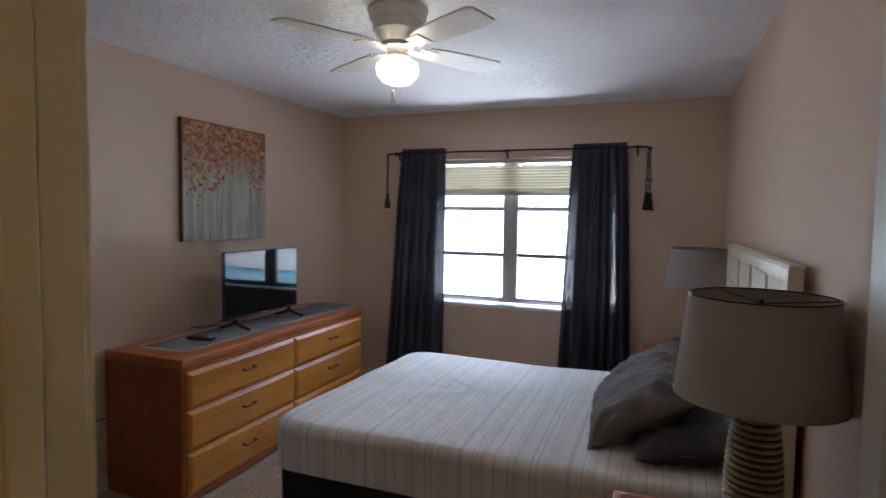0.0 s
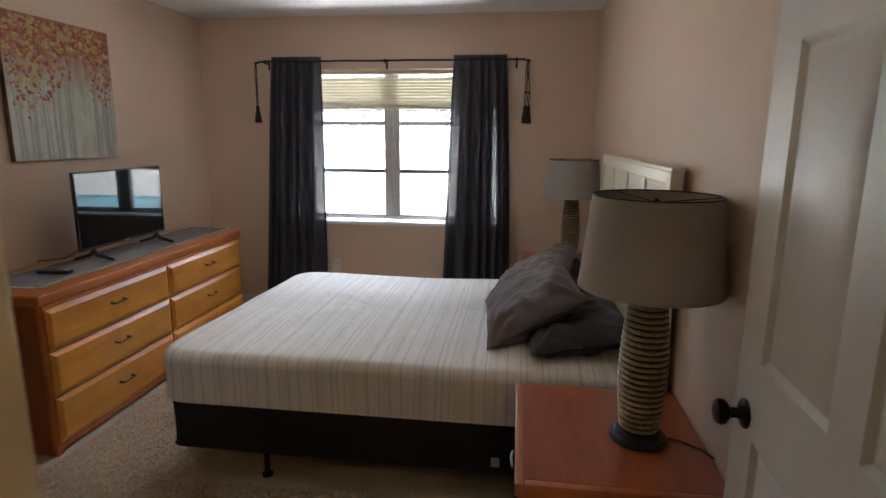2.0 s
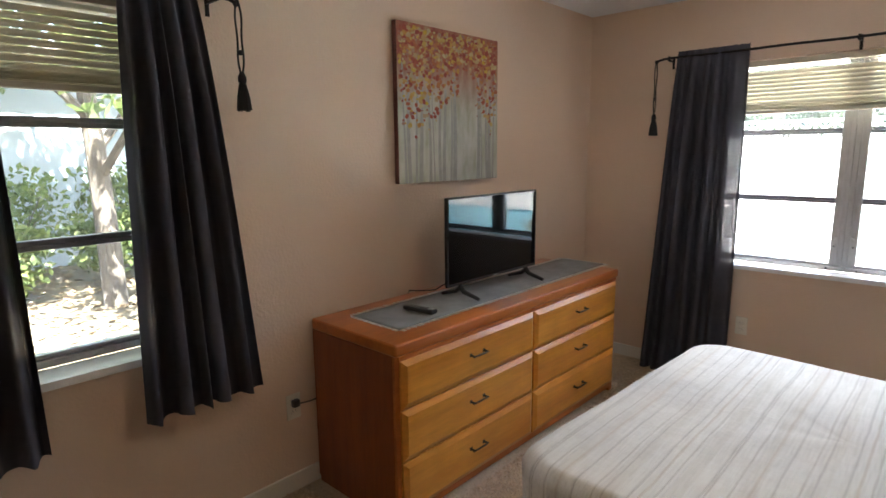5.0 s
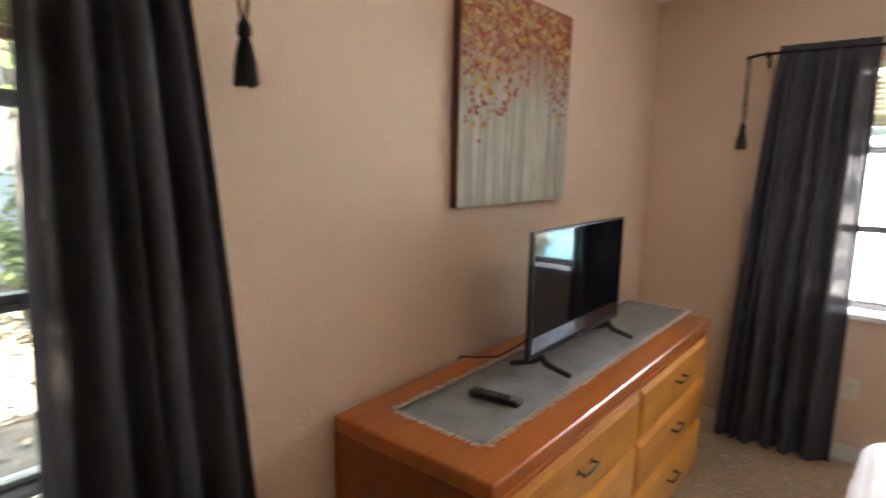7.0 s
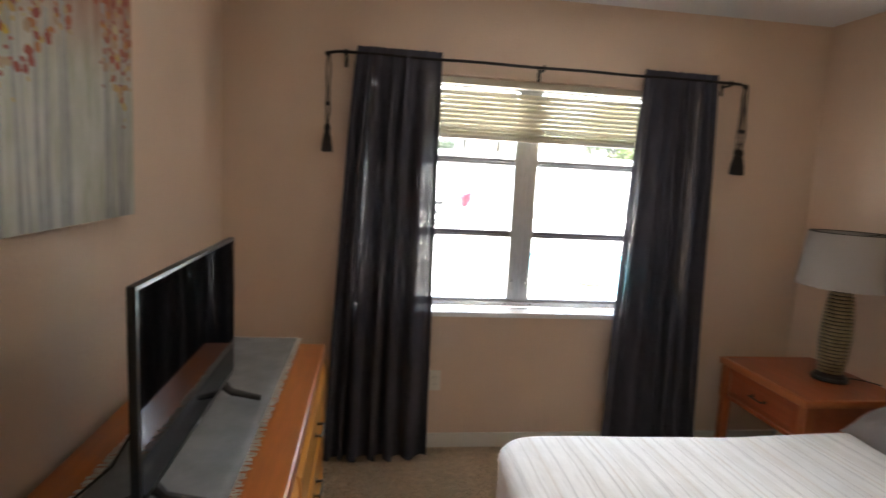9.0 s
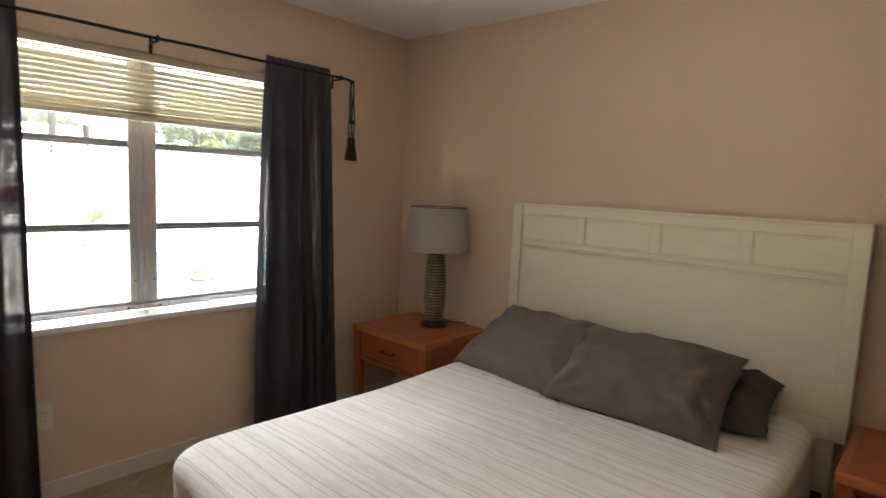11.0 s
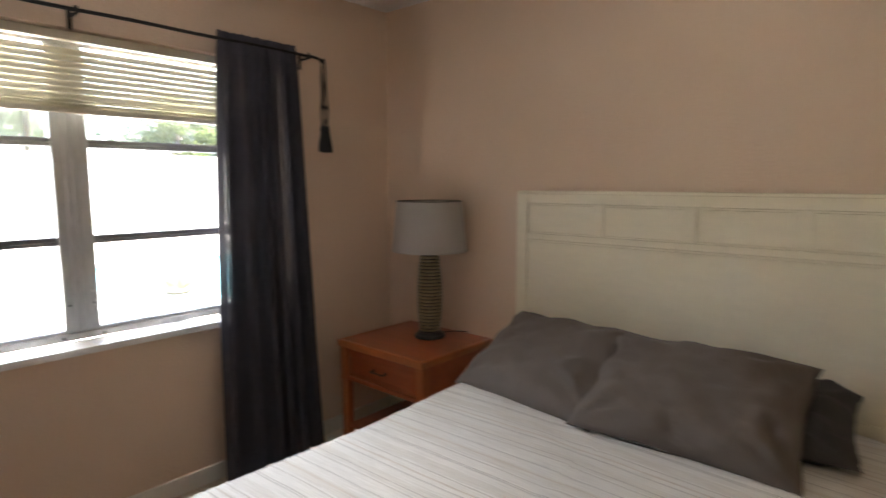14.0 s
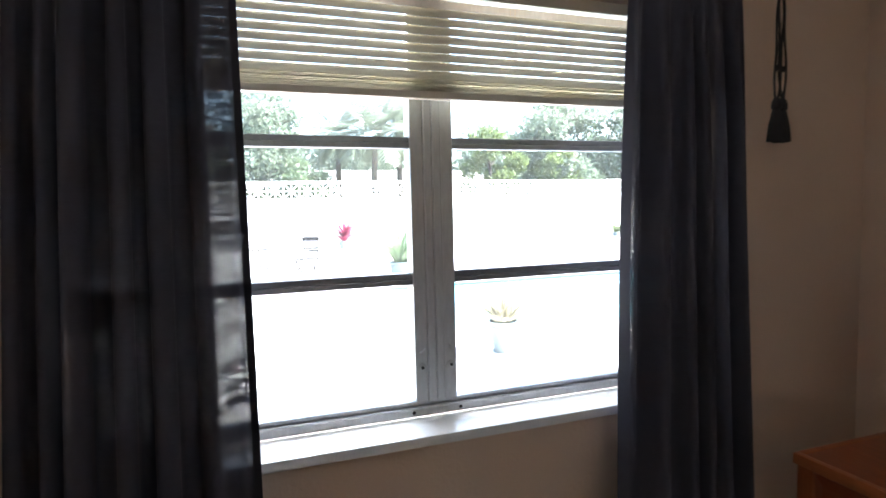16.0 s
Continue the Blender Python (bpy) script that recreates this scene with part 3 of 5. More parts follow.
def panel_door():
    """A six-panel door; local x runs from the hinge along the leaf, y is its thickness, z up."""
    wd, ht, th = 0.862, 2.025, 0.035
    d = thing("door_1", pose(DX1 - 0.002, S + 0.012, 0.01, 0, 0, 88.4), "white painted six-panel door standing wide open", "door")
    tagged(d, kind="structure")
    cols = ((0.115, 0.385), (0.477, 0.747))
    rows = ((0.22, 0.86), (1.03, 1.67), (1.79, 1.925))
    bm = bmesh.new()
    xs, zs = [0, 0.115, 0.385, 0.477, 0.747, wd], [0, 0.22, 0.86, 1.03, 1.67, 1.79, 1.925, ht]
    for i in range(5):
        for j in range(7):
            if i in (1, 3) and j in (1, 3, 5):
                continue
            box(bm, xs[i], xs[i + 1], -th / 2, th / 2, zs[j], zs[j + 1])
    bmesh.ops.remove_doubles(bm, verts=bm.verts, dist=1e-5)
    leaf = part("leaf", bm, M_DOOR, d, smooth=0)
    for x0, x1 in cols:
        for z0, z1 in rows:
            bm = bmesh.new()
            box(bm, x0, x1, -0.008, 0.008, z0, z1)
            for sgn in (-1, 1):
                q = [bm.verts.new((x, sgn * y, z)) for x, y, z in ((x0 + 0.02, 0.008, z0 + 0.02), (x1 - 0.02, 0.008, z0 + 0.02), (x1 - 0.02, 0.008, z1 - 0.02), (x0 + 0.02, 0.008, z1 - 0.02))]
                p = [bm.verts.new((x, sgn * y, z)) for x, y, z in ((x0 + 0.048, 0.0155, z0 + 0.048), (x1 - 0.048, 0.0155, z0 + 0.048), (x1 - 0.048, 0.0155, z1 - 0.048), (x0 + 0.048, 0.0155, z1 - 0.048))]
                for k in range(4):
                    bm.faces.new((q[k], q[(k + 1) % 4], p[(k + 1) % 4], p[k]))
                bm.faces.new(p)
                e = [bm.verts.new((x, sgn * y, z)) for x, y, z in ((x0, th / 2, z0), (x1, th / 2, z0), (x1, th / 2, z1), (x0, th / 2, z1))]
                f = [bm.verts.new((x, sgn * y, z)) for x, y, z in ((x0 + 0.014, 0.0082, z0 + 0.014), (x1 - 0.014, 0.0082, z0 + 0.014), (x1 - 0.014, 0.0082, z1 - 0.014), (x0 + 0.014, 0.0082, z1 - 0.014))]
                for k in range(4):
                    bm.faces.new((e[k], e[(k + 1) % 4], f[(k + 1) % 4], f[k]))
            part("panel", bm, M_DOOR, d, smooth=20)
    for sgn in (-1, 1):
        prof = [(0.0, 0.0), (0.033, 0.0), (0.033, 0.004), (0.027, 0.009), (0.014, 0.011), (0.0115, 0.02), (0.012, 0.034), (0.02, 0.040), (0.027, 0.047), (0.029, 0.056), (0.025, 0.066), (0.014, 0.071), (0.0, 0.072)]
        k = part("doorknob", lathe(prof, 24), M_BRONZE, d, "dark bronze round doorknob")
        k.matrix_local = pose(wd - 0.065, sgn * th / 2, 0.90, -90 * sgn) @ Matrix.Diagonal((1, 1, 0.92, 1))
    for z in (0.2, 1.0, 1.82):
        bm = bmesh.new()
        tube(bm, [(-0.004, th / 2 + 0.003, z - 0.045), (-0.004, th / 2 + 0.003, z + 0.045)], 0.006)
        part("hinge", bm, M_BRONZE, d, "dark bronze hinge")
    return d


panel_door()


def window(name, width, z0, z1, place, units, label):
    """Aluminium awning window with three lights a unit. Local x along the wall, y outward, z from the floor."""
    w = thing(name, place, label, "window")
    tagged(w, kind="structure")
    f = 0.042
    part("window_frame", boxes((0, width, 0.0, 0.06, z1 - f, z1), (0, f, 0.0, 0.06, z0 + f, z1 - f), (width - f, width, 0.0, 0.06, z0 + f, z1 - f), bev=0.003), M_ALU, w, "dull aluminium frame")
    part("bottom_rail", boxes((0, width, -0.004, 0.06, z0, z0 + 0.028), (0, width, 0.012, 0.05, z0 + 0.0285, z0 + f), bev=0.003), M_ALU, w, "dull aluminium bottom rail")
    uw = width / units
    for u in range(1, units):
        x = u * uw
        part("mullion", boxes((x - 0.066, x - 0.026, 0.0, 0.058, z0 + f, z1 - f), (x + 0.026, x + 0.066, 0.0, 0.058, z0 + f, z1 - f), (x - 0.026, x - 0.001, -0.006, 0.05, z0 + f, z1 - f), (x + 0.001, x + 0.026, -0.006, 0.05, z0 + f, z1 - f), bev=0.0025), M_ALU, w, "ribbed aluminium mullion")
        for s in (-1, 1):
            c = part("crank_socket", lathe([(0, 0), (0.013, 0), (0.013, 0.004), (0.008, 0.007), (0.0, 0.007)], 16), M_ALU, w)
            c.matrix_local = pose(x + s * 0.046, -0.0005, z0 + 0.15, 90)
            c2 = part("crank_hole", lathe([(0, 0), (0.005, 0), (0.005, 0.002), (0, 0.002)], 10), M_DARKSLOT, w, "dark crank hole")
            c2.matrix_local = pose(x + s * 0.046, -0.0075, z0 + 0.15, 90)
            lt = bmesh.new()
            tube(lt, [(x + s * 0.05, 0, z0 + 0.195), (x + s * 0.045, -0.012, z0 + 0.2), (x + s * 0.036, -0.016, z0 + 0.212)], 0.004)
            part("latch", lt, M_ALU, w, "small worn latch")
            sc = part("screw", lathe([(0, 0), (0.006, 0), (0.004, 0.003), (0, 0.003)], 10), M_BRONZE, w, "rusty screw head")
            sc.matrix_local = pose(x + s * 0.075, -0.0045, z0 + 0.014, 90)
    for u in range(units):
        x0, x1 = u * uw + (f if u == 0 else 0.066), (u + 1) * uw - (f if u == units - 1 else 0.066)
        for k in (1, 2):
            z = z0 + 0.018 + k * 0.402
            part("window_bar", boxes((x0, x1, 0.006, 0.04, z - 0.02, z - 0.004), (x0, x1, 0.012, 0.046, z - 0.003, z + 0.014), bev=0.002), M_BAR, w, "dark grey horizontal bar")
        for k in range(3):
            a = z0 + f if k == 0 else z0 + 0.018 + k * 0.402 + 0.014
            c = z1 - f if k == 2 else z0 + 0.018 + (k + 1) * 0.402 - 0.02
            p = part("pane", boxes((x0, x1, 0.028, 0.031, a, c)), M_GLASS, w, "clear glass pane", smooth=0)
            p.visible_shadow = False
    return w


w1 = window("window_1", WX1 - WX0, WZ0, WZ1, pose(WX0, 4.13, 0), 2, "wide aluminium awning window with six panes")
w2 = window("window_2", VY1 - VY0, VZ0, WZ1, pose(-0.13, VY0, 0, 0, 0, 90), 1, "narrow aluminium awning window with three panes")
part("window_sill", boxes((-0.0, WX1 - WX0, -0.15, -0.004, WZ0 - 0.03, WZ0 - 0.001), bev=0.004, segs=2), M_SILL, w1, "white marble sill")
part("window_sill", boxes((-0.0, VY1 - VY0, -0.15, -0.004, VZ0 - 0.03, VZ0 - 0.001), bev=0.004, segs=2), M_SILL, w2, "white marble sill")


def blind(name, width, ztop, zbot, place, label):
    """A half-raised mini blind: tilted slats, a stack of gathered ones and a bottom rail."""
    bl = thing(name, place, label, "blind")
    part("headrail", boxes((0, width, -0.02, 0.02, ztop - 0.035, ztop), bev=0.003), M_BLINDRAIL, bl, "cream headrail")
    bm = bmesh.new()
    for i in range(5):
        y = -0.0125 + 0.00625 * i
        dz = 0.0045 * (1 - (2 * i / 4 - 1) ** 2)
        for x in (0.004, width - 0.004):
            bm.verts.new((x, y, dz))
    bm.verts.ensure_lookup_table()
    for i in range(4):
        bm.faces.new([bm.verts[k] for k in (2 * i, 2 * i + 1, 2 * i + 3, 2 * i + 2)])
    slat = mesh_of("slat", bm, M_SLAT, 60)
    zs = zbot + 0.055
    count = int((ztop - 0.045 - zs) / 0.0242)
    for k in range(count):
        o = new("slat", slat)
        o.parent = bl
        o.matrix_local = pose(0, 0, zs + 0.012 + 0.0242 * k, 73 + random.uniform(-1.0, 1.0), 0, 0)
    for k in range(9):
        o = new("slat", slat)
        o.parent = bl
        o.matrix_local = pose(0, random.uniform(-0.001, 0.001), zbot + 0.022 + 0.0038 * k, random.uniform(-4, 4), random.uniform(-0.1, 0.1), 0)
    part("bottom_rail", boxes((0.002, width - 0.002, -0.0135, 0.0135, zbot, zbot + 0.02), bev=0.004, segs=2), M_BLINDRAIL, bl, "cream bottom rail")
    nc = max(2, int(width / 0.4))
    for k in range(nc):
        x = width * (k + 0.5) / nc
        bm = bmesh.new()
        for y in (-0.0145, 0.0145):
            tube(bm, [(x, y, zbot), (x, y, ztop - 0.03)], 0.0008, 5)
        tube(bm, [(x + 0.01, -0.016, zbot + 0.05), (x - 0.008, -0.018, zbot + 0.035), (x + 0.006, -0.017, zbot + 0.022), (x - 0.005, -0.016, zbot + 0.01)], 0.0012, 5)
        part("ladder_cord", bm, M_BLINDRAIL, bl, "pale ladder cord")
    return bl


blind("window_blind", WX1 - WX0 - 0.02, 2.025, 1.713, pose(WX0 + 0.01, 4.05, 0), "cream mini blind raised high over the wide window")
blind("window_blind", VY1 - VY0 - 0.02, 2.025, 1.713, pose(-0.05, VY0 + 0.01, 0, 0, 0, 90), "cream mini blind raised high over the narrow window")


def curtain(place, top0, top1, bot0, bot1, ztop, zbot, folds, seed, inner, label, lean=0.0):
    """One gathered panel. Local x along the rod, y into the room is negative. inner: the fold that lies flat beside the glass."""
    rng = random.Random(seed)
    nu, nv = folds * 14, 46
    ph = [rng.uniform(-0.5, 0.5) for _ in range(folds + 2)]
    am = [rng.uniform(0.55, 1.25) for _ in range(folds + 2)]
    lap = [rng.uniform(0.04, 0.14) for _ in range(folds + 1)]
    lap[inner % folds] = 0.0
    lap[rng.randrange(1, folds - 1)] = 0.03
    ws = np.cumsum([0] + [rng.uniform(0.6, 1.5) * (1.25 if k == inner % folds else 1) for k in range(folds)])
    ws = ws / ws[-1]
    co = []
    for j in range(nv + 1):
        v = j / nv
        row = []
        for i in range(nu + 1):
            u = i / nu
            k = min(folds - 1, int(u * folds))
            fu = u * folds - k
            uu = ws[k] + (ws[k + 1] - ws[k]) * (fu - lap[k] * math.sin(4 * math.pi * fu) * min(1, 0.3 + v * 4))
            t = v ** 0.75
            x = (top0 + (top1 - top0) * uu) * (1 - t) + (bot0 + (bot1 - bot0) * uu) * t
            depth = 0.010 + 0.024 * min(1, v * 4) + 0.010 * v
            a = am[k] * (1 - fu) + am[k + 1] * fu
            drift = 0.3 * math.sin(3.1 * v + 5 * ph[k]) * math.sin(math.pi * fu)
            y = -depth * a * math.sin(2 * math.pi * fu + drift) + 0.005 * math.sin(17 * u + 4 * v)
            y -= lean * v * v
            if v < 0.035:
                y *= 0.5
            z = ztop + (zbot - ztop) * v
            if j == 0:
                z += 0.0025 * math.sin(31 * u * 3.1) + 0.002 * rng.uniform(-1, 1)
            if j == nv:
                z += 0.012 * math.sin(2 * math.pi * fu + 1) * a
            row.append((x, y, z))
        co.append(row)
    cu = thing("curtain", place, label, "curtain", "dark window curtains")
    inner_last = inner % folds == folds - 1
    bm = bmesh.new()
    lo, hi = (0, nu - 9) if inner_last else (9, nu)
    g = [[bm.verts.new((x + 0.004 * math.sin(i * 0.9), y * 0.6 + 0.016, z)) for i, (x, y, z) in enumerate(co[j]) if lo <= i <= hi] for j in range(2, nv - 1)]
    for j in range(len(g) - 1):
        for i in range(len(g[0]) - 1):
            if not 23 <= (i if inner_last else len(g[0]) - i) % 61 <= 29:
                bm.faces.new((g[j][i], g[j][i + 1], g[j + 1][i + 1], g[j + 1][i]))
    part("back_folds", bm, M_CURTAIN, cu, "gathered cloth folded behind", smooth=80)
    e0, e1 = (nu - 2, nu) if inner_last else (0, 2)
    bm = bmesh.new()
    g = [[bm.verts.new((x, y - 0.0015, z)) for x, y, z in co[j][e0:e1 + 1]] for j in range(nv + 1)]
    for j in range(nv):
        for i in range(2):
            bm.faces.new((g[j][i], g[j][i + 1], g[j + 1][i + 1], g[j + 1][i]))
    part("edge_hem", bm, M_HEM, cu, "narrow doubled edge", smooth=80)
    hm = nv - max(2, round(0.075 / ((ztop - zbot) / nv)))
    for nm, a, c in (("heading", 0, 2), ("cloth", 2, hm), ("hem", hm, nv)):
        bm = bmesh.new()
        g = [[bm.verts.new(p) for p in co[j]] for j in range(a, c + 1)]
        for j in range(c - a):
            for i in range(nu):
                bm.faces.new((g[j][i], g[j][i + 1], g[j + 1][i + 1], g[j + 1][i]))
        part(nm, bm, M_HEM if nm != "cloth" else M_CURTAIN, cu, {"heading": "gathered rod pocket", "hem": "doubled sewn hem"}.get(nm, ""), smooth=80)
    return cu


RY, RZ, RW = 3.925, 2.083, 2.062
PN = pose(0, RY, 0)
curtain(PN, 0.655, 1.072, 0.545, 1.085, 2.118, 0.014, 6, 3, -1, "long charcoal curtain panel hanging beside the wide window", 0.07)
curtain(PN, 2.148, 2.555, 2.065, 2.635, 2.118, 0.016, 6, 8, 0, "long charcoal curtain panel hanging beside the wide window", 0.05)
PW = pose(0.075, 0, 0, 0, 0, 90)
curtain(PW, 0.845, 1.08, 0.795, 1.247, 2.095, 0.57, 5, 12, 0, "short charcoal curtain panel flaring out below the sill")
curtain(PW, 0.215, 0.475, 0.07, 0.515, 2.095, 0.57, 5, 15, -1, "short charcoal curtain panel flaring out below the sill")


def rod(place, a, c, brackets, label):
    r = thing("curtain_rod", place, label, "curtain rod")
    bm = bmesh.new()
    n_ = 24
    tube(bm, [(a - 0.0, 0.01, -0.012), (a + 0.03, 0, -0.004)] + [(a + 0.06 + (c - a - 0.12) * i / n_, 0, 0.0015 * math.sin(i)) for i in range(n_ + 1)] + [(c - 0.03, 0, -0.004), (c, 0.01, -0.012)], 0.0075, 10)
    part("rod", bm, M_BLACK, r)
    for x in brackets:
        bm = boxes((x - 0.008, x + 0.008, 0.071, 0.0745, -0.06, 0.02), (x - 0.006, x + 0.006, -0.005, 0.071, -0.018, -0.009), (x - 0.007, x + 0.007, -0.012, -0.0085, -0.018, 0.012), bev=0.001)
        part("bracket", bm, M_BLACK, r, "black wall bracket")
    for x in (a, c):
        bm = bmesh.new()
        bmesh.ops.create_uvsphere(bm, u_segments=14, v_segments=9, radius=0.012, matrix=pose(x, 0.01, -0.012))
        part("finial", bm, M_BLACK, r, "small black end knob")
    return r


rod(pose(0, RY, RZ), 0.512, 2.725, (0.60, 1.595, 2.63), "thin black iron curtain rod over the wide window")
rod(pose(0.075, 0, RW, 0, 0, 90), 0.08, 1.245, (0.17, 1.165), "thin black iron curtain rod over the narrow window")


def tassel(place, doubled, label, drop=0.478):
    """A rope tieback hung over the rod's end; local origin at the rod."""
    t = thing("curtain_tieback", place, label, "tieback", "rope tiebacks")
    ends = ((-0.012, 0.003 - drop), (0.014, -drop)) if doubled else ((0.0, -drop),)
    for k, (dx, zb) in enumerate(ends):
        bm = bmesh.new()
        zt = zb + 0.135
        for s in (-1, 1):
            pts = []
            for i in range(17):
                f = i / 16
                sway = 0.010 * math.sin(math.pi * f) * s + 0.004 * s * math.sin(9 * f + k)
                pts.append((dx * f + sway, -0.012 - 0.004 * s, (zt) * f))
            tube(bm, pts, 0.0038, 7)
        bmesh.ops.create_uvsphere(bm, u_segments=12, v_segments=8, radius=0.010, matrix=pose(dx, -0.012, zt * 0.72))
        part("cord", bm, M_CORD, t, "twisted black cord")
        part("tassel_head", lathe([(0, zt + 0.006), (0.009, zt), (0.015, zt - 0.014), (0.016, zt - 0.03), (0.011, zt - 0.037), (0.013, zt - 0.042), (0.0, zt - 0.043)], 16, dx, -0.012), M_CORD, t, "wound black tassel head")
        bm = bmesh.new()
        for i in range(30):
            a = i * 2.399
            r1, r2 = 0.011 * math.sqrt((i + 1) / 30), 0.027 * math.sqrt((i + 1) / 30)
            tube(bm, [(dx + r1 * math.cos(a), -0.012 + r1 * math.sin(a), zt - 0.04), (dx + r2 * 0.8 * math.cos(a), -0.012 + 0.8 * r2 * math.sin(a), zt - 0.085), (dx + r2 * math.cos(a), -0.012 + r2 * math.sin(a), zb + 0.004 * math.sin(i * 3))], 0.0034, 5)
        part("tassel_skirt", bm, M_CORD, t, "black fringe skirt")
    return t


tassel(pose(0.520, RY, RZ - 0.004), False, "black rope tieback with a tassel on the rod's end")
tassel(pose(2.716, RY, RZ - 0.004), True, "black rope tieback with two tassels on the rod's end")
tassel(pose(0.075, 1.238, RW - 0.004, 0, 0, 90), False, "black rope tieback with a tassel on the short rod", 0.39)
tassel(pose(0.075, 0.088, RW - 0.004, 0, 0, 90), False, "black rope tieback with a tassel on the short rod", 0.39)


# ---- bedroom furniture ----
def bar_pull(parent, x, y, z, length=0.105, mat=M_PULL):
    """A slim bow handle standing out along +x, running along y."""
    bm = bmesh.new()
    hl = length / 2
    tube(bm, [(x + 0.022, y - hl, z - 0.002), (x + 0.026, y - hl * 0.5, z - 0.001), (x + 0.027, y, z), (x + 0.026, y + hl * 0.5, z - 0.001), (x + 0.022, y + hl, z - 0.002)], 0.0045, 8)
    for s in (-1, 1):
        tube(bm, [(x, y + s * hl * 0.86, z), (x + 0.024, y + s * hl * 0.88, z - 0.001)], 0.0048, 8)
        box(bm, x, x + 0.003, y + s * hl * 0.86 - 0.008, y + s * hl * 0.86 + 0.008, z - 0.008, z + 0.008, 0.001)
    return part("handle", bm, mat, parent, "dark antique metal bar handle")


def raised_front(x, y0, y1, z0, z1, th=0.02, edge=0.024):
    """A drawer front with a sloping bevel all round."""
    bm = bmesh.new()
    a = [bm.verts.new(p) for p in ((x, y0, z0), (x, y1, z0), (x, y1, z1), (x, y0, z1))]
    m_ = [bm.verts.new(p) for p in ((x + th * 0.45, y0, z0), (x + th * 0.45, y1, z0), (x + th * 0.45, y1, z1), (x + th * 0.45, y0, z1))]
    t_ = [bm.verts.new(p) for p in ((x + th, y0 + edge, z0 + edge), (x + th, y1 - edge, z0 + edge), (x + th, y1 - edge, z1 - edge), (x + th, y0 + edge, z1 - edge))]
    for p, q in ((a, m_), (m_, t_)):
        for k in range(4):
            bm.faces.new((p[k], p[(k + 1) % 4], q[(k + 1) % 4], q[k]))
    bm.faces.new(t_)
    bm.faces.new(a[::-1])
    return bm


DY0, DY1 = 1.522, 3.380
dr = thing("dresser", (0, 0, 0), "honey-orange wooden dresser with six drawers and dark handles", "dresser")
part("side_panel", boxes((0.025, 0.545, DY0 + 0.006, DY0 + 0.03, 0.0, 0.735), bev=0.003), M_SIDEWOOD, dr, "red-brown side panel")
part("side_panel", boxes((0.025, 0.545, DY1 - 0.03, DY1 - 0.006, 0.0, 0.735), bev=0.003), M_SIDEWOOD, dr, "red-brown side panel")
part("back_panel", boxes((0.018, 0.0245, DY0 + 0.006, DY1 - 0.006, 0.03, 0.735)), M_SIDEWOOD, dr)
part("face_frame", boxes((0.5455, 0.562, DY0 + 0.006, DY0 + 0.045, 0.0, 0.735), (0.5455, 0.562, DY1 - 0.045, DY1 - 0.006, 0.0, 0.735), (0.5455, 0.562, 2.44, 2.475, 0.07, 0.72),
                         (0.5455, 0.562, DY0 + 0.045, DY1 - 0.045, 0.72, 0.735), (0.5455, 0.562, DY0 + 0.045, DY1 - 0.045, 0.022, 0.07),
                         (0.53, 0.545, DY0 + 0.045, DY1 - 0.045, 0.07, 0.72), bev=0.001), M_TOPWOOD, dr, "reddish face frame")
part("top", boxes((0.02, 0.575, DY0, DY1, 0.7355, 0.787), bev=0.014, segs=3), M_TOPWOOD, dr, "orange polished top")
part("top_moulding", boxes((0.555, 0.5705, DY0 + 0.02, DY1 - 0.02, 0.712, 0.7345), bev=0.004, segs=2), M_TOPWOOD, dr, "thin orange moulding under the top")
for y0, y1 in ((DY0 + 0.028, 2.452), (2.464, DY1 - 0.028)):
    for z0, z1 in ((0.515, 0.716), (0.292, 0.508), (0.062, 0.285)):
        d = part("drawer", raised_front(0.5625, y0, y1, z0, z1), M_DRAWERWOOD, dr, "golden bevelled drawer front", smooth=15)
        bar_pull(d, 0.5825, (y0 + y1) / 2, (z0 + z1) / 2 + 0.015)

# linen runner with frayed edges
rn = thing("table_runner", (0.295, 2.55, 0.787), "grey linen runner with frayed edges on the dresser", "table runner")
bm = bmesh.new()
rg = random.Random(5)
nx, ny = 10, 60
gv = [[bm.verts.new((-0.158 + 0.316 * i / nx + 0.003 * math.sin(j * 0.35 + i), -0.895 + 1.79 * j / ny, 0.0022 + 0.0012 * math.sin(i * 1.7 + j * 0.6))) for i in range(nx + 1)] for j in range(ny + 1)]
for j in range(ny):
    for i in range(nx):
        bm.faces.new((gv[j][i], gv[j][i + 1], gv[j + 1][i + 1], gv[j + 1][i]))
cl = part("cloth", bm, M_RUNNER, rn)
sd = cl.modifiers.new("thickness", "SOLIDIFY")
sd.thickness = 0.0016
bm = bmesh.new()
for side in (-1, 1):
    for k in range(210):
        y = -0.895 + 1.79 * (k + rg.random()) / 210
        tube(bm, [(side * 0.156, y, 0.003), (side * (0.169 + 0.012 * rg.random()), y + rg.uniform(-0.008, 0.008), 0.0024)], 0.0022, 4)
    for k in range(50):
        x = -0.156 + 0.312 * (k + rg.random()) / 50
        tube(bm, [(x, side * 0.893, 0.003), (x + rg.uniform(-0.005, 0.005), side * (0.904 + 0.008 * rg.random()), 0.0024)], 0.0015, 4)
tagged(part("fringe", bm, M_FRINGE, rn, "pale frayed threads", smooth=0), kind="stuff")

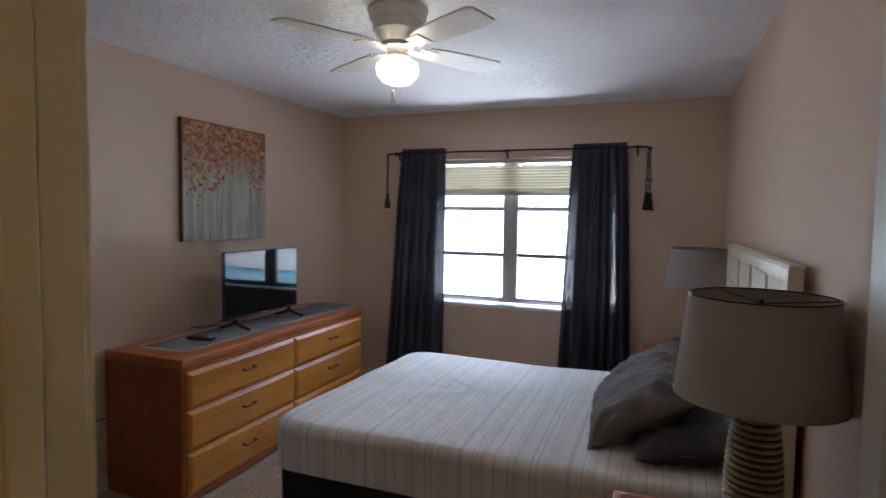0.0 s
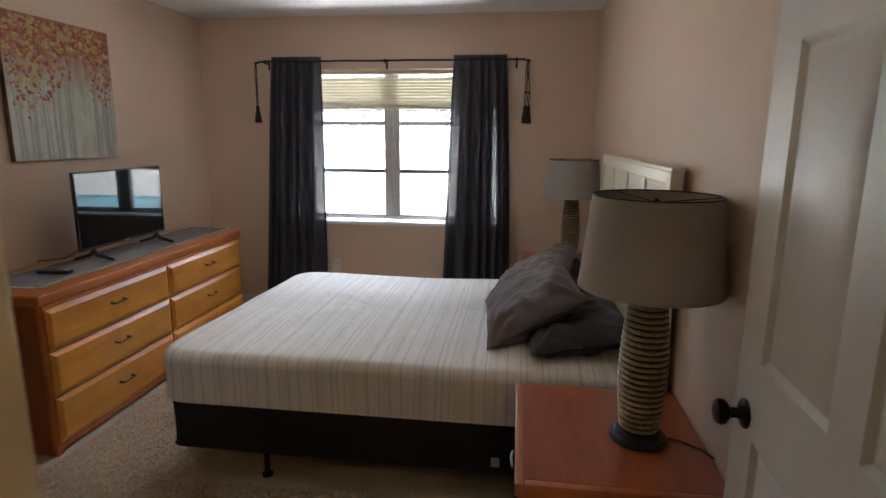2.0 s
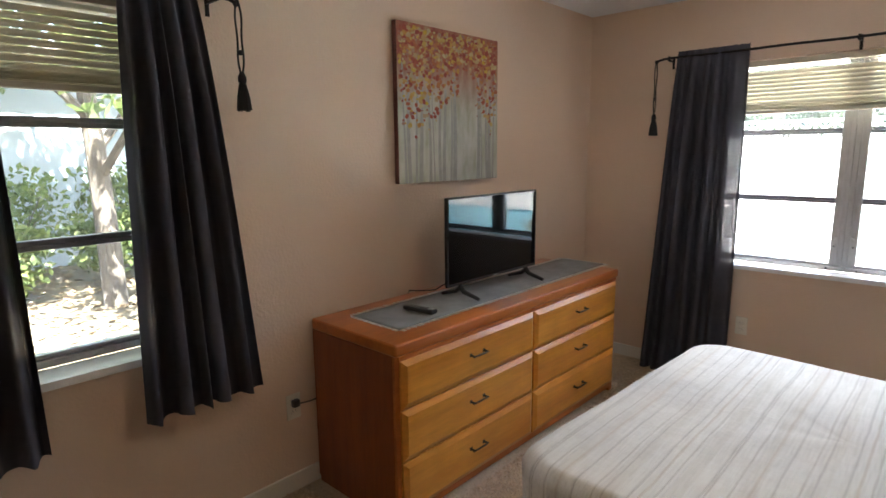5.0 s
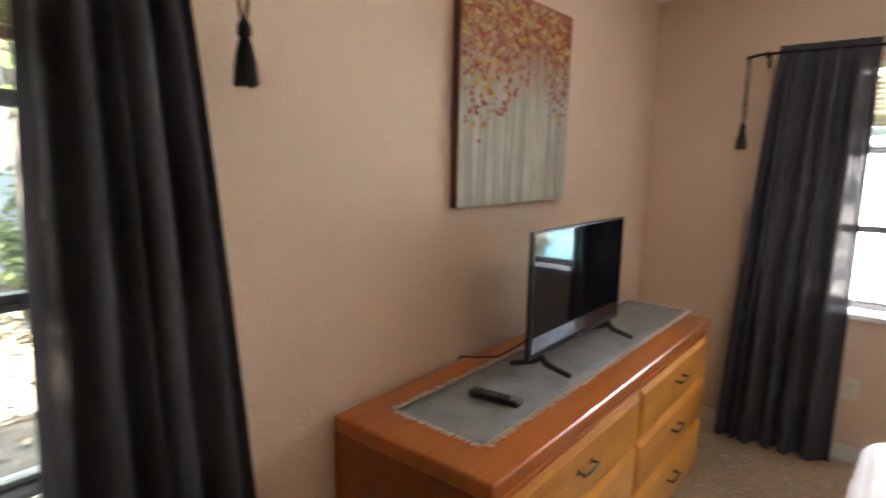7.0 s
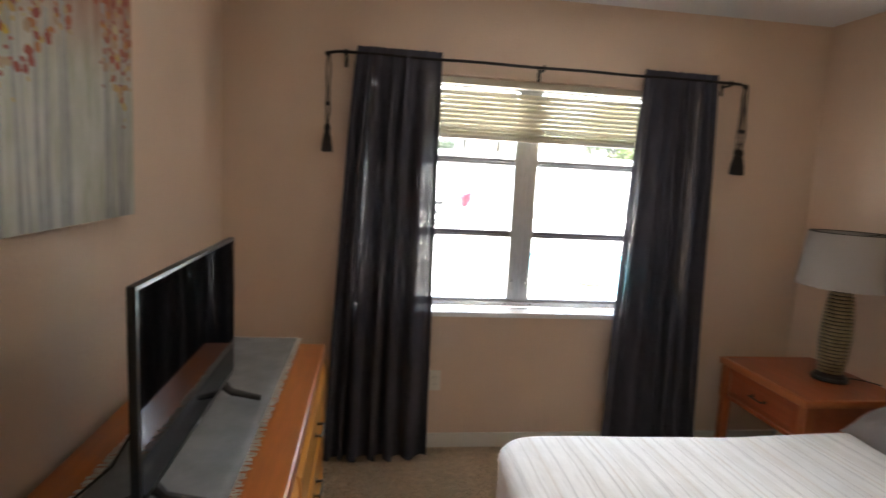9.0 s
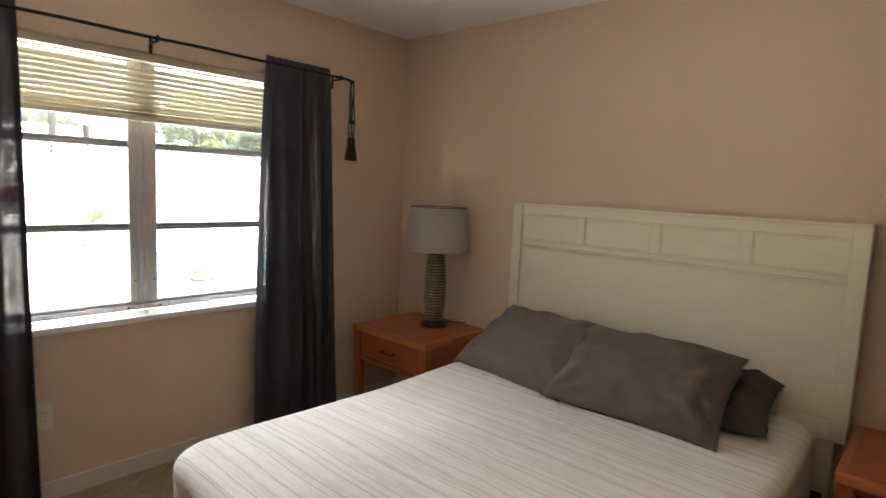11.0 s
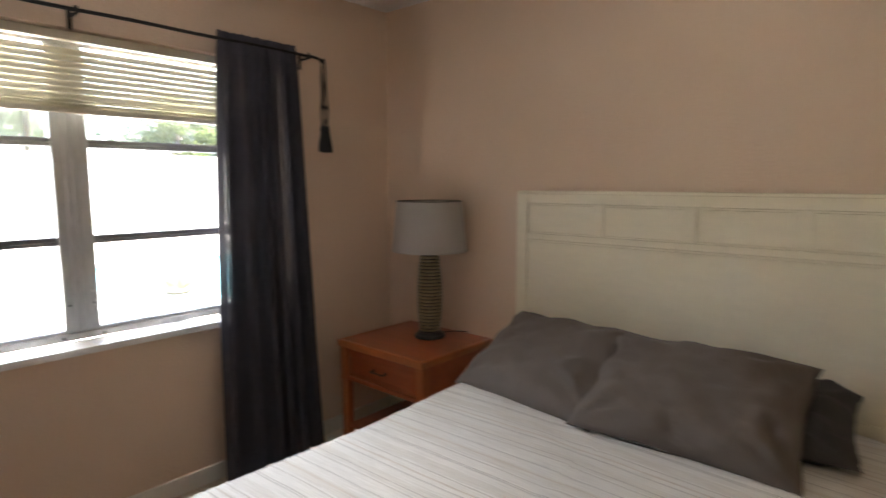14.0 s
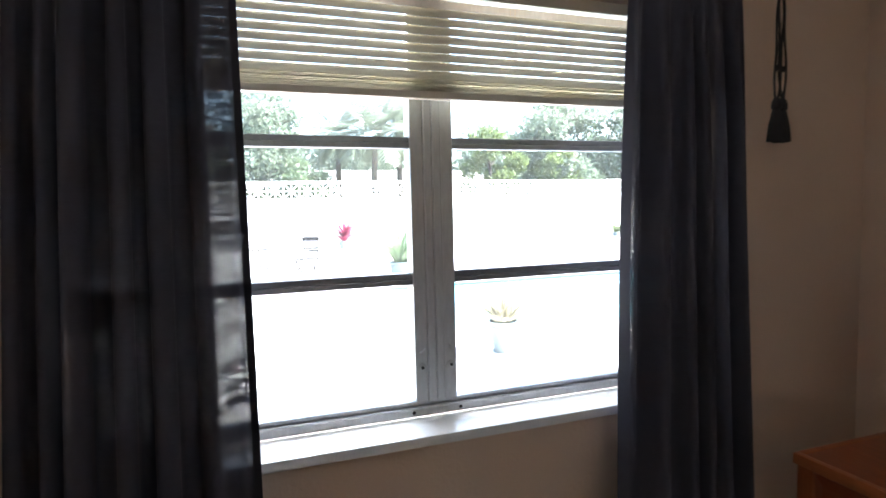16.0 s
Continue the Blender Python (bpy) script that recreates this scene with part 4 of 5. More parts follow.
# television
tv = thing("television", (0.308, 2.456, 0.793), "black flat-screen television, switched off, on two splayed feet", "television")
part("screen_frame", boxes((0.004, 0.022, -0.372, 0.372, 0.072, 0.503), bev=0.005, segs=2), M_PLASTIC, tv, "glossy black bezel")
part("screen", boxes((0.0222, 0.0232, -0.362, 0.362, 0.088, 0.494)), M_SCREEN, tv, "dark reflecting screen", smooth=0)
part("back_shell", boxes((-0.026, 0.0035, -0.30, 0.30, 0.11, 0.38), bev=0.015, segs=2), M_PLASTIC, tv)
part("badge", boxes((0.0242, 0.0235, -0.02, 0.02, 0.078, 0.083)), M_GREYPLASTIC, tv, "small pale maker's badge", smooth=0)
for y in (-0.26, 0.30):
    bm = bmesh.new()
    tube(bm, [(0.005, y, 0.085), (0.005, y, 0.055), (-0.02, y - 0.0, 0.035), (-0.105, y - 0.012, 0.010)], 0.015, 8, 0.6)
    tube(bm, [(0.005, y, 0.06), (0.03, y, 0.035), (0.115, y + 0.012, 0.010)], 0.015, 8, 0.6)
    part("stand_foot", bm, M_PLASTIC, tv, "splayed black foot")
cb = bmesh.new()
tube(cb, [(-0.034, -0.15, 0.20), (-0.10, -0.2, 0.07), (-0.17, -0.26, 0.014), (-0.25, -0.31, 0.006), (-0.292, -0.325, 0.004), (-0.304, -0.33, -0.03), (-0.306, -0.33, -0.3)], 0.0032, 6)
part("power_cable", cb, M_PLASTIC, tv, "thin black cable")

rc = thing("remote_control", pose(0.322, 1.905, 0.7925, 0, 0, 6), "black remote control with pale buttons on the runner", "remote")
part("body", boxes((-0.085, 0.085, -0.022, 0.022, 0.0, 0.019), bev=0.006, segs=3), M_PLASTIC, rc)
for i in range(5):
    for j in (-1, 0, 1):
        part("button", boxes((-0.055 + i * 0.021, -0.045 + i * 0.021, j * 0.012 - 0.004, j * 0.012 + 0.004, 0.0188, 0.0208), bev=0.001), M_PLASTIC, rc)
for y in (-0.011, 0.001):
    part("button", boxes((0.052, 0.075, y, y + 0.009, 0.0188, 0.0212), bev=0.001), M_GREYPLASTIC, rc, "pale silver button")

# painting
pt = thing("painting", Matrix.LocRotScale((0.0, 2.455, 1.352), None, (1, 0.98, 1.004)), "unframed canvas painting of birches under red and gold leaves", "painting")
part("canvas", boxes((0.004, 0.034, -0.402, 0.402, 0.0, 0.772), bev=0.002), M_CANVASEDGE, pt, "dark wrapped canvas edge")
part("picture", boxes((0.0342, 0.0352, -0.401, 0.401, 0.001, 0.771)), M_CANVAS, pt, "painted canvas face", smooth=0)
rg = random.Random(21)
for y in (-0.36, -0.325, -0.27, -0.24, -0.18, -0.15, -0.095, -0.06, -0.01, 0.015, 0.22, 0.245, 0.30, 0.33, 0.365):
    wdt, top = rg.uniform(0.006, 0.017), rg.uniform(0.42, 0.66)
    bm = bmesh.new()
    pr = None
    for k in range(9):
        f = k / 8
        yy = y + 0.008 * math.sin(f * 3 + y * 30)
        cur = (bm.verts.new((0.0356, yy - wdt * (1 - 0.4 * f), 0.002 + (top - 0.002) * f)), bm.verts.new((0.0356, yy + wdt * (1 - 0.4 * f), 0.002 + (top - 0.002) * f)))
        if pr:
            bm.faces.new((pr[0], pr[1], cur[1], cur[0]))
        pr = cur
    part("painted_trunk", bm, M_TRUNKS, pt, "grey painted birch trunk", smooth=0)


def dabs(count, yellow):
    bm = bmesh.new()
    made = 0
    while made < count:
        y, f = rg.uniform(-0.385, 0.385), rg.random()
        low = 0.31 + 0.10 * math.sin(y * 9 + 1) + (0.18 if 0.05 < y < 0.19 else 0)
        z = low + (0.755 - low) * (f ** 0.6)
        if rg.random() > 0.35 + 0.65 * (z - low) / (0.76 - low):
            continue
        if yellow and abs(y + 0.24) > 0.07 and rg.random() < 0.6:
            continue
        r, q = rg.uniform(0.007, 0.021), rg.uniform(0, 3.14)
        x = 0.0358 + 0.0016 * rg.random()
        vs = [bm.verts.new((x, max(-0.4, min(0.4, y + r * s * math.cos(a + q))), min(0.769, z + r * s * 0.75 * math.sin(a + q)))) for a, s in ((0, 1), (1.1, 0.7), (2.1, 0.9), (3.2, 1.05), (4.3, 0.75), (5.3, 0.85))]
        bm.faces.new(vs)
        made += 1
    return bm


tagged(part("red_foliage", dabs(900, False), M_DABS, pt, "red and rust painted leaf dabs", smooth=0), kind="stuff")
tagged(part("gold_foliage", dabs(170, True), M_DABSY, pt, "gold painted leaf dabs", smooth=0), kind="stuff")

# bed
fr_ = thing("bed_frame", (0, 0, 0), "black metal bed frame on short legs under the box spring", "bed frame")
part("side_rail", boxes((1.30, 3.17, 1.52, 1.555, 0.115, 0.149), bev=0.002), M_BLACK, fr_)
part("side_rail", boxes((1.30, 3.17, 2.905, 2.94, 0.115, 0.149), bev=0.002), M_BLACK, fr_)
for x in (1.6, 2.85):
    part("cross_rail", boxes((x - 0.016, x + 0.016, 1.5555, 2.9045, 0.115, 0.147), bev=0.002), M_BLACK, fr_)
    for y in (1.537, 2.23, 2.922):
        part("leg", lathe([(0, 0), (0.024, 0), (0.024, 0.012), (0.013, 0.022), (0.013, 0.115), (0, 0.115)], 14, x, y), M_BLACK, fr_, "short black leg with a glide")
for y in (1.44, 2.93):
    part("headboard_bracket", boxes((3.17, 3.175, y - 0.02, y + 0.02, 0.16, 0.31), (3.176, 3.186, y - 0.014, y + 0.014, 0.24, 0.30), bev=0.001), M_BLACK, fr_, "black bracket plate")


def soft_block(x0, x1, y0, y1, z0, z1, rc_, rt, seed, nz=8, wave=0.004, bulge=0.01, open_bottom=False):
    """A cushion-like block with rounded corners and top edge."""
    bm = bmesh.new()
    rng = random.Random(seed)
    prof = [(0.0, z0)]
    for k in range(1, nz):
        prof.append((0.0, z0 + (z1 - rt - z0) * k / nz))
    for k in range(7):
        a = math.pi / 2 * k / 6
        prof.append((rt * (1 - math.cos(a)), z1 - rt + rt * math.sin(a)))
    for k in range(1, 10):
        prof.append((rt + (min(x1 - x0, y1 - y0) / 2 - rt - 0.02) * k / 9, z1 + bulge * math.sin(math.pi / 2 * k / 9)))
    per = []
    cxs, cys = ((x1 - rc_), (x0 + rc_)), ((y1 - rc_), (y0 + rc_))
    for cx_, cy_, a0 in ((cxs[0], cys[0], 0), (cxs[1], cys[0], 90), (cxs[1], cys[1], 180), (cxs[0], cys[1], 270)):
        for k in range(9):
            a = radians(a0 + 90 * k / 8)
            per.append((cx_ + rc_ * math.cos(a), cy_ + rc_ * math.sin(a)))
    dense = []
    for i, p in enumerate(per):
        q = per[(i + 1) % len(per)]
        dd = math.dist(p, q)
        ns = max(1, int(dd / 0.07))
        for s in range(ns):
            dense.append((p[0] + (q[0] - p[0]) * s / ns, p[1] + (q[1] - p[1]) * s / ns))
    mx_, my_ = (x0 + x1) / 2, (y0 + y1) / 2
    hx, hy = (x1 - x0) / 2, (y1 - y0) / 2
    rings = []
    for d, z in prof:
        ring = []
        kx, ky = max(0.02, 1 - d / hx), max(0.02, 1 - d / hy)
        for x, y in dense:
            wv = noise.noise(Vector((x * 3.1, y * 3.1, z * 6 + seed)))
            low = max(0.0, 1 - (z - z0) / 0.2)
            px, py = mx_ + (x - mx_) * kx, my_ + (y - my_) * ky
            out = (Vector((x - mx_, y - my_, 0)).normalized()) * wave * wv * (1 + 1.5 * low)
            ring.append(bm.verts.new((px + out.x, py + out.y, z + wave * 0.9 * wv * (1 if d > 0 else 0) + (0.012 * wv * low if not open_bottom else 0.010 * wv * low))))
        rings.append(ring)
    nn = len(dense)
    for a, c in zip(rings, rings[1:]):
        for i in range(nn):
            bm.faces.new((a[i], a[(i + 1) % nn], c[(i + 1) % nn], c[i]))
    bm.faces.new(rings[-1])
    bm.faces.new(rings[0][::-1])
    return bm


def askew(bm, k=0.035):
    """Shears the foot end: its near corner reaches further out than its far one."""
    for v in bm.verts:
        v.co.x += k * (v.co.y - 2.19) / 0.75 * (3.165 - v.co.x) / 2.0
    return bm


bx = thing("box_spring", (0, 0, 0), "black fabric-covered box spring under the mattress", "box spring")
part("body", askew(soft_block(1.238, 3.16, 1.458, 2.935, 0.157, 0.385, 0.04, 0.02, 2, wave=0.002, bulge=0.0)), M_BOXSPRING, bx, smooth=60)


def border(x0, x1, y0, y1, z, rc_, r, wave=0.0):
    bm = bmesh.new()
    pts = []
    for cx_, cy_, a0 in ((x1 - rc_, y1 - rc_, 0), (x0 + rc_, y1 - rc_, 90), (x0 + rc_, y0 + rc_, 180), (x1 - rc_, y0 + rc_, 270)):
        for k in range(9):
            a = radians(a0 + 90 * k / 8)
            pts.append((cx_ + rc_ * math.cos(a), cy_ + rc_ * math.sin(a), z + wave * math.sin(5 * a)))
    tube(bm, pts + pts[:1], r, 6)
    return bm


part("border_piping", askew(border(1.237, 3.161, 1.457, 2.936, 0.165, 0.04, 0.005)), M_BOXSPRING, bx, "black corded edge")
part("tag", boxes((2.60, 2.635, 1.453, 1.4565, 0.185, 0.225)), M_GREYPLASTIC, bx, "small grey sewn label", smooth=0)
mt = thing("mattress", (0, 0, 0), "mattress in a white coverlet with thin grey stripes", "mattress")
part("coverlet", askew(soft_block(1.178, 3.165, 1.445, 2.94, 0.374, 0.597, 0.13, 0.05, 7, wave=0.007, bulge=0.008)), M_COVER, mt, smooth=60)
part("hem", askew(border(1.181, 3.162, 1.448, 2.937, 0.378, 0.13, 0.004, 0.002)), M_COVER, mt, "turned striped hem")

hb = thing("headboard", (0, 0, 0), "cream painted wooden headboard with four small upper panels", "headboard")
HX, HA, HB, HT = 3.180, 1.364, 3.008, 1.386
part("back_board", boxes((HX + 0.012, HX + 0.034, HA + 0.02, HB - 0.02, 0.54, HT - 0.006)), M_BOARD, hb, smooth=0)
part("stile", boxes((HX, HX + 0.045, HA, HA + 0.06, 0.53, HT), bev=0.004, segs=2), M_BOARD, hb)
part("stile", boxes((HX, HX + 0.045, HB - 0.06, HB, 0.53, HT), bev=0.004, segs=2), M_BOARD, hb)
IA, IB = HA + 0.0605, HB - 0.0605
part("top_rail", boxes((HX + 0.003, HX + 0.0118, IA, IB, HT - 0.044, HT), bev=0.003, segs=2), M_BOARD, hb)
part("cap", boxes((HX + 0.002, HX + 0.047, HA + 0.0005, HB - 0.0005, HT + 0.0005, HT + 0.014), bev=0.005, segs=3), M_BOARD, hb)
part("middle_rail", boxes((HX + 0.003, HX + 0.0118, IA, IB, 1.168, 1.195), bev=0.003, segs=2), M_BOARD, hb)
part("bottom_rail", boxes((HX + 0.003, HX + 0.0118, IA, IB, 0.53, 0.615), bev=0.003, segs=2), M_BOARD, hb)
cell = (IB - IA - 3 * 0.048) / 4
for k in range(4):
    a = IA + k * (cell + 0.048)
    c = a + cell
    if k:
        part("divider", boxes((HX + 0.003, HX + 0.0118, a - 0.048, a, 1.1955, HT - 0.0445), bev=0.003, segs=2), M_BOARD, hb)
    a, c = a + 0.001, c - 0.001
    part("bead_moulding", boxes((HX + 0.008, HX + 0.0118, a, c, HT - 0.06, HT - 0.054), (HX + 0.006, HX + 0.0118, a, c, HT - 0.0525, HT - 0.045), (HX + 0.008, HX + 0.0118, a, a + 0.008, 1.205, HT - 0.061), (HX + 0.008, HX + 0.0118, c - 0.008, c, 1.205, HT - 0.061), (HX + 0.008, HX + 0.0118, a, c, 1.196, 1.204), bev=0.002), M_BOARD, hb)
part("bead_moulding", boxes((HX + 0.006, HX + 0.0118, IA, IB, 1.158, 1.1665), (HX + 0.009, HX + 0.0118, IA, IB, 1.148, 1.1555), bev=0.002), M_BOARD, hb)
for y0, y1 in ((1.405, 1.485), (2.89, 2.97)):
    part("leg", boxes((HX + 0.004, HX + 0.03, y0, y1, 0.0, 0.5295), bev=0.003), M_BOARD, hb)


def pillow(w_, h_, t_, seed, mat, place, label):
    """A stuffed pillow; local x across, y up its height, z its thickness."""
    rng = random.Random(seed)
    bm = bmesh.new()
    n1, n2 = 64, 48
    off = rng.uniform(0, 50)
    sides = []
    for s in (1, -1):
        g_ = []
        for j in range(n2 + 1):
            v = 2 * j / n2 - 1
            row = []
            for i in range(n1 + 1):
                u = 2 * i / n1 - 1
                pinch = 1 - 0.055 * (1 - u * u) * abs(v) ** 2
                pinch2 = 1 - 0.07 * (1 - v * v) * abs(u) ** 2
                x, y = w_ / 2 * u * pinch2, h_ / 2 * v * pinch
                z = t_ / 2 * (max(0, 1 - u ** 4) ** 0.62) * (max(0, 1 - v ** 4) ** 0.62)
                p = Vector((u * 2.0 + off, v * 2.0, s * 1.7))
                wr = noise.noise(p) * 0.020 + noise.noise(p * 2.6) * 0.010
                for cu_, cv_ in ((1, 1), (-1, 1), (1, -1), (-1, -1)):
                    dist = math.hypot(u - cu_, v - cv_)
                    turn = math.atan2(v - cv_, u - cu_)
                    wr += 0.009 * math.sin(11 * turn + off + 3 * cu_) * math.exp(-((dist - 0.45) / 0.3) ** 2)
                fold = v * 0.8 + 0.35 * math.sin(2.2 * u + off) + 0.15
                wr -= 0.016 * math.exp(-(fold / 0.07) ** 2) * max(0.0, math.sin(1.6 * u + off))
                edge = min(1 - abs(u), 1 - abs(v))
                crease = 0.010 * math.sin(9 * math.atan2(v, u) + off) * max(0, 1 - edge * 2.2) * min(1, edge * 9)
                z += wr * min(1, edge * 4) + crease
                row.append(bm.verts.new((x + 0.006 * noise.noise(p * 1.7), y + 0.008 * noise.noise(p * 1.3 + Vector((9, 0, 0))), s * z)))
            g_.append(row)
        for j in range(n2):
            for i in range(n1):
                q = (g_[j][i], g_[j][i + 1], g_[j + 1][i + 1], g_[j + 1][i])
                bm.faces.new(q if s > 0 else q[::-1])
        sides.append(g_)
    bmesh.ops.remove_doubles(bm, verts=bm.verts, dist=0.004)
    return single("pillow", bm, mat, place, label, "pillow", "bed pillows", smooth=80)


def tilted(cx, cy, cz, tilt, yaw=0.0, roll=0.0):
    """Pillow pose: across the bed, its top towards the headboard, tilted up from flat."""
    return Matrix.Translation((cx, cy, cz)) @ Matrix.Rotation(radians(yaw - 90), 4, "Z") @ Matrix.Rotation(radians(tilt), 4, "X") @ Matrix.Rotation(radians(roll), 4, "Y")


pillow(0.66, 0.46, 0.15, 1, M_PILLOWDARK, tilted(2.945, 1.90, 0.668, 10, 5), "dark grey pillow lying under the front pillows")
pillow(0.66, 0.46, 0.15, 2, M_PILLOWDARK, tilted(2.94, 2.60, 0.672, 12, -2), "dark grey pillow lying under the front pillows")
pillow(0.69, 0.48, 0.17, 4, M_PILLOW, tilted(2.745, 2.02, 0.728, 30, 3, 2), "grey-brown pillow propped on a darker pillow")
pillow(0.69, 0.48, 0.17, 5, M_PILLOW, tilted(2.785, 2.58, 0.722, 30, -8, -2), "grey-brown pillow propped on a darker pillow")


# nightstands
def nightstand(place, label):
    """Local x is depth from the wall to the room (front at x = 0.546), y is width."""
    ns = thing("nightstand", place, label, "nightstand", "bedside nightstands")
    hw = 0.312
    part("top", boxes((0.0, 0.527, -hw + 0.026, hw - 0.026, 0.572, 0.606), bev=0.0006), M_NSWOOD, ns, "red-brown polished top")
    part("top_edge", boxes((0.5275, 0.553, -hw, hw, 0.572, 0.6065), (0.0, 0.527, -hw, -hw + 0.0255, 0.572, 0.6065), (0.0, 0.527, hw - 0.0255, hw, 0.572, 0.6065), bev=0.004, segs=2), M_NSEDGE, ns, "paler solid-wood edge band")
    for y0, y1 in ((-hw + 0.012, -hw + 0.03), (hw - 0.03, hw - 0.012)):
        part("side_panel", boxes((0.045, 0.486, y0, y1, 0.395, 0.5715)), M_NSWOOD, ns, smooth=0)
    part("back_panel", boxes((0.012, 0.02, -hw + 0.05, hw - 0.05, 0.12, 0.5715)), M_NSWOOD, ns, smooth=0)
    part("drawer_box", boxes((0.03, 0.501, -hw + 0.06, hw - 0.06, 0.40, 0.565)), M_NSLEG, ns, smooth=0)
    part("rail", boxes((0.491, 0.538, -hw + 0.056, hw - 0.056, 0.5625, 0.5715), (0.491, 0.538, -hw + 0.056, hw - 0.056, 0.392, 0.412), bev=0.002), M_NSWOOD, ns)
    d = part("drawer", raised_front(0.519, -hw + 0.058, hw - 0.058, 0.4145, 0.560, 0.016, 0.03), M_NSWOOD, ns, "drawer front with a bevelled border", smooth=15)
    bar_pull(d, 0.535, 0.0, 0.487, 0.10)
    for x0, x1 in ((0.012, 0.058), (0.487, 0.541)):
        for y0, y1 in ((-hw + 0.006, -hw + 0.056), (hw - 0.056, hw - 0.006)):
            part("leg", boxes((x0, x1, y0, y1, 0.385, 0.5715), (x0 + 0.004, x1 - 0.004, y0 + 0.004, y1 - 0.004, 0.0, 0.3845), bev=0.003), M_NSLEG, ns, "square leg stepped below the drawer")
    part("shelf", boxes((0.022, 0.531, -hw + 0.058, hw - 0.058, 0.125, 0.147), bev=0.003), M_NSWOOD, ns, "low open shelf")
    return ns


n1_ = nightstand(pose(3.243, 1.032, 0, 0, 0, 180), "cherry-coloured wooden nightstand with one drawer and an open shelf")
n2_ = copy_thing(n1_, pose(3.243, 3.505, 0, 0, 0, 180))


def table_lamp(place, label):
    lp = thing("table_lamp", place, label, "table lamp", "matching table lamps")
    part("base", lathe([(0, 0), (0.082, 0), (0.084, 0.008), (0.080, 0.017), (0.072, 0.020), (0.066, 0.030), (0.056, 0.034), (0, 0.034)], 32), M_PLASTIC, lp, "glossy black turned base")
    z0, z1, ribs = 0.036, 0.448, 23
    girth = lambda f: 0.044 + 0.022 * math.sin(math.pi * (0.14 + 0.78 * f)) ** 1.2
    body = part("body", lathe([(0, 0.0345)] + [(girth(k / 24) - 0.004, 0.0345 + 0.4195 * k / 24) for k in range(25)] + [(0, 0.454)], 36), M_GROOVE, lp, "dark ceramic core")
    pitch = (z1 - z0) / ribs
    for k in range(ribs):
        r, zc = girth((k + 0.5) / ribs), z0 + pitch * (k + 0.5)
        hw = pitch * 0.34
        part("rib", lathe([(r - 0.006, zc - hw)] + [(r + 0.0055 * math.cos(a_), zc + hw * math.sin(a_)) for a_ in (-1.3, -0.8, -0.3, 0.3, 0.8, 1.3)] + [(r - 0.006, zc + hw), (r - 0.006, zc - hw)], 36), M_CERAMIC, body, "glazed olive-gold ring" if k == 0 else "")
    part("neck", lathe([(0, 0.4545), (0.012, 0.4545), (0.012, 0.462), (0.008, 0.464), (0.008, 0.474), (0.016, 0.476), (0.016, 0.52), (0, 0.52)], 16), M_BRONZE, lp, "dark metal neck and socket")
    r0, r1, a, c = 0.202, 0.173, 0.472, 0.737
    sh = part("shade", lathe([(r0, a), (r1, c), (r1 - 0.003, c), (r0 - 0.003, a), (r0, a)], 48), M_SHADE, lp, "taupe linen drum shade")
    part("shade_trim", lathe([(r0 + 0.001, a), (r0 + 0.0015, a + 0.006), (r0 - 0.004, a + 0.006), (r0 - 0.004, a), (r0 + 0.001, a)], 48), M_SHADE, sh)
    part("shade_trim", lathe([(r1 + 0.001, c + 0.001), (r1 + 0.0015, c - 0.0025), (r1 - 0.004, c - 0.0025), (r1 - 0.004, c + 0.001), (r1 + 0.001, c + 0.001)], 48), M_BRONZE, sh, "thin dark top ring")
    bm = bmesh.new()
    for k in range(3):
        q = 2 * math.pi * k / 3
        tube(bm, [(0, 0, c - 0.02), ((r1 - 0.003) * math.cos(q), (r1 - 0.003) * math.sin(q), c - 0.004)], 0.0016, 5)
    part("spider", bm, M_BRONZE, lp, "thin wire shade holder")
    part("finial", lathe([(0, c - 0.03), (0.006, c - 0.028), (0.008, c - 0.014), (0.0, c - 0.006)], 12), M_BRONZE, lp)
    bm = bmesh.new()
    bmesh.ops.create_uvsphere(bm, u_segments=16, v_segments=12, radius=0.03, matrix=pose(0, 0, 0.549))
    part("bulb", bm, M_FAN, lp, "unlit white bulb")
    bm = bmesh.new()
    tube(bm, [(0.08, 0, 0.006), (0.12, -0.01, 0.004), (0.17, -0.05, 0.004), (0.205, -0.12, 0.004), (0.218, -0.19, 0.004)], 0.003, 6)
    part("cord", bm, M_PLASTIC, lp, "thin black lamp cord")
    return lp


l1_ = table_lamp((3.058, 1.008, 0.606), "ribbed ceramic table lamp with a taupe drum shade, switched off")
copy_thing(l1_, pose(3.055, 3.478, 0.606))

# ceiling fan with its lit globe
FX, FY = 1.70, 1.66
fan = thing("ceiling_fan", (FX, FY, H), "white four-blade hugger ceiling fan with a lit globe", "ceiling fan")
part("housing", lathe([(0, 0), (0.132, 0), (0.135, -0.012), (0.128, -0.022), (0.124, -0.05), (0.112, -0.056), (0.110, -0.098), (0.098, -0.108), (0.09, -0.128), (0.075, -0.146), (0.0, -0.146)], 40), M_FAN, fan, "stepped cream motor housing")
part("hub", lathe([(0, -0.1465), (0.07, -0.1465), (0.072, -0.165), (0.05, -0.172), (0.044, -0.195), (0.058, -0.205), (0.06, -0.214), (0.0, -0.214)], 32), M_FAN, fan)
part("globe", lathe([(0.05, -0.2145), (0.062, -0.218), (0.088, -0.235), (0.093, -0.262), (0.088, -0.285), (0.066, -0.312), (0.035, -0.325), (0.0, -0.328)], 32), M_GLOBE, fan, "glowing frosted glass globe")
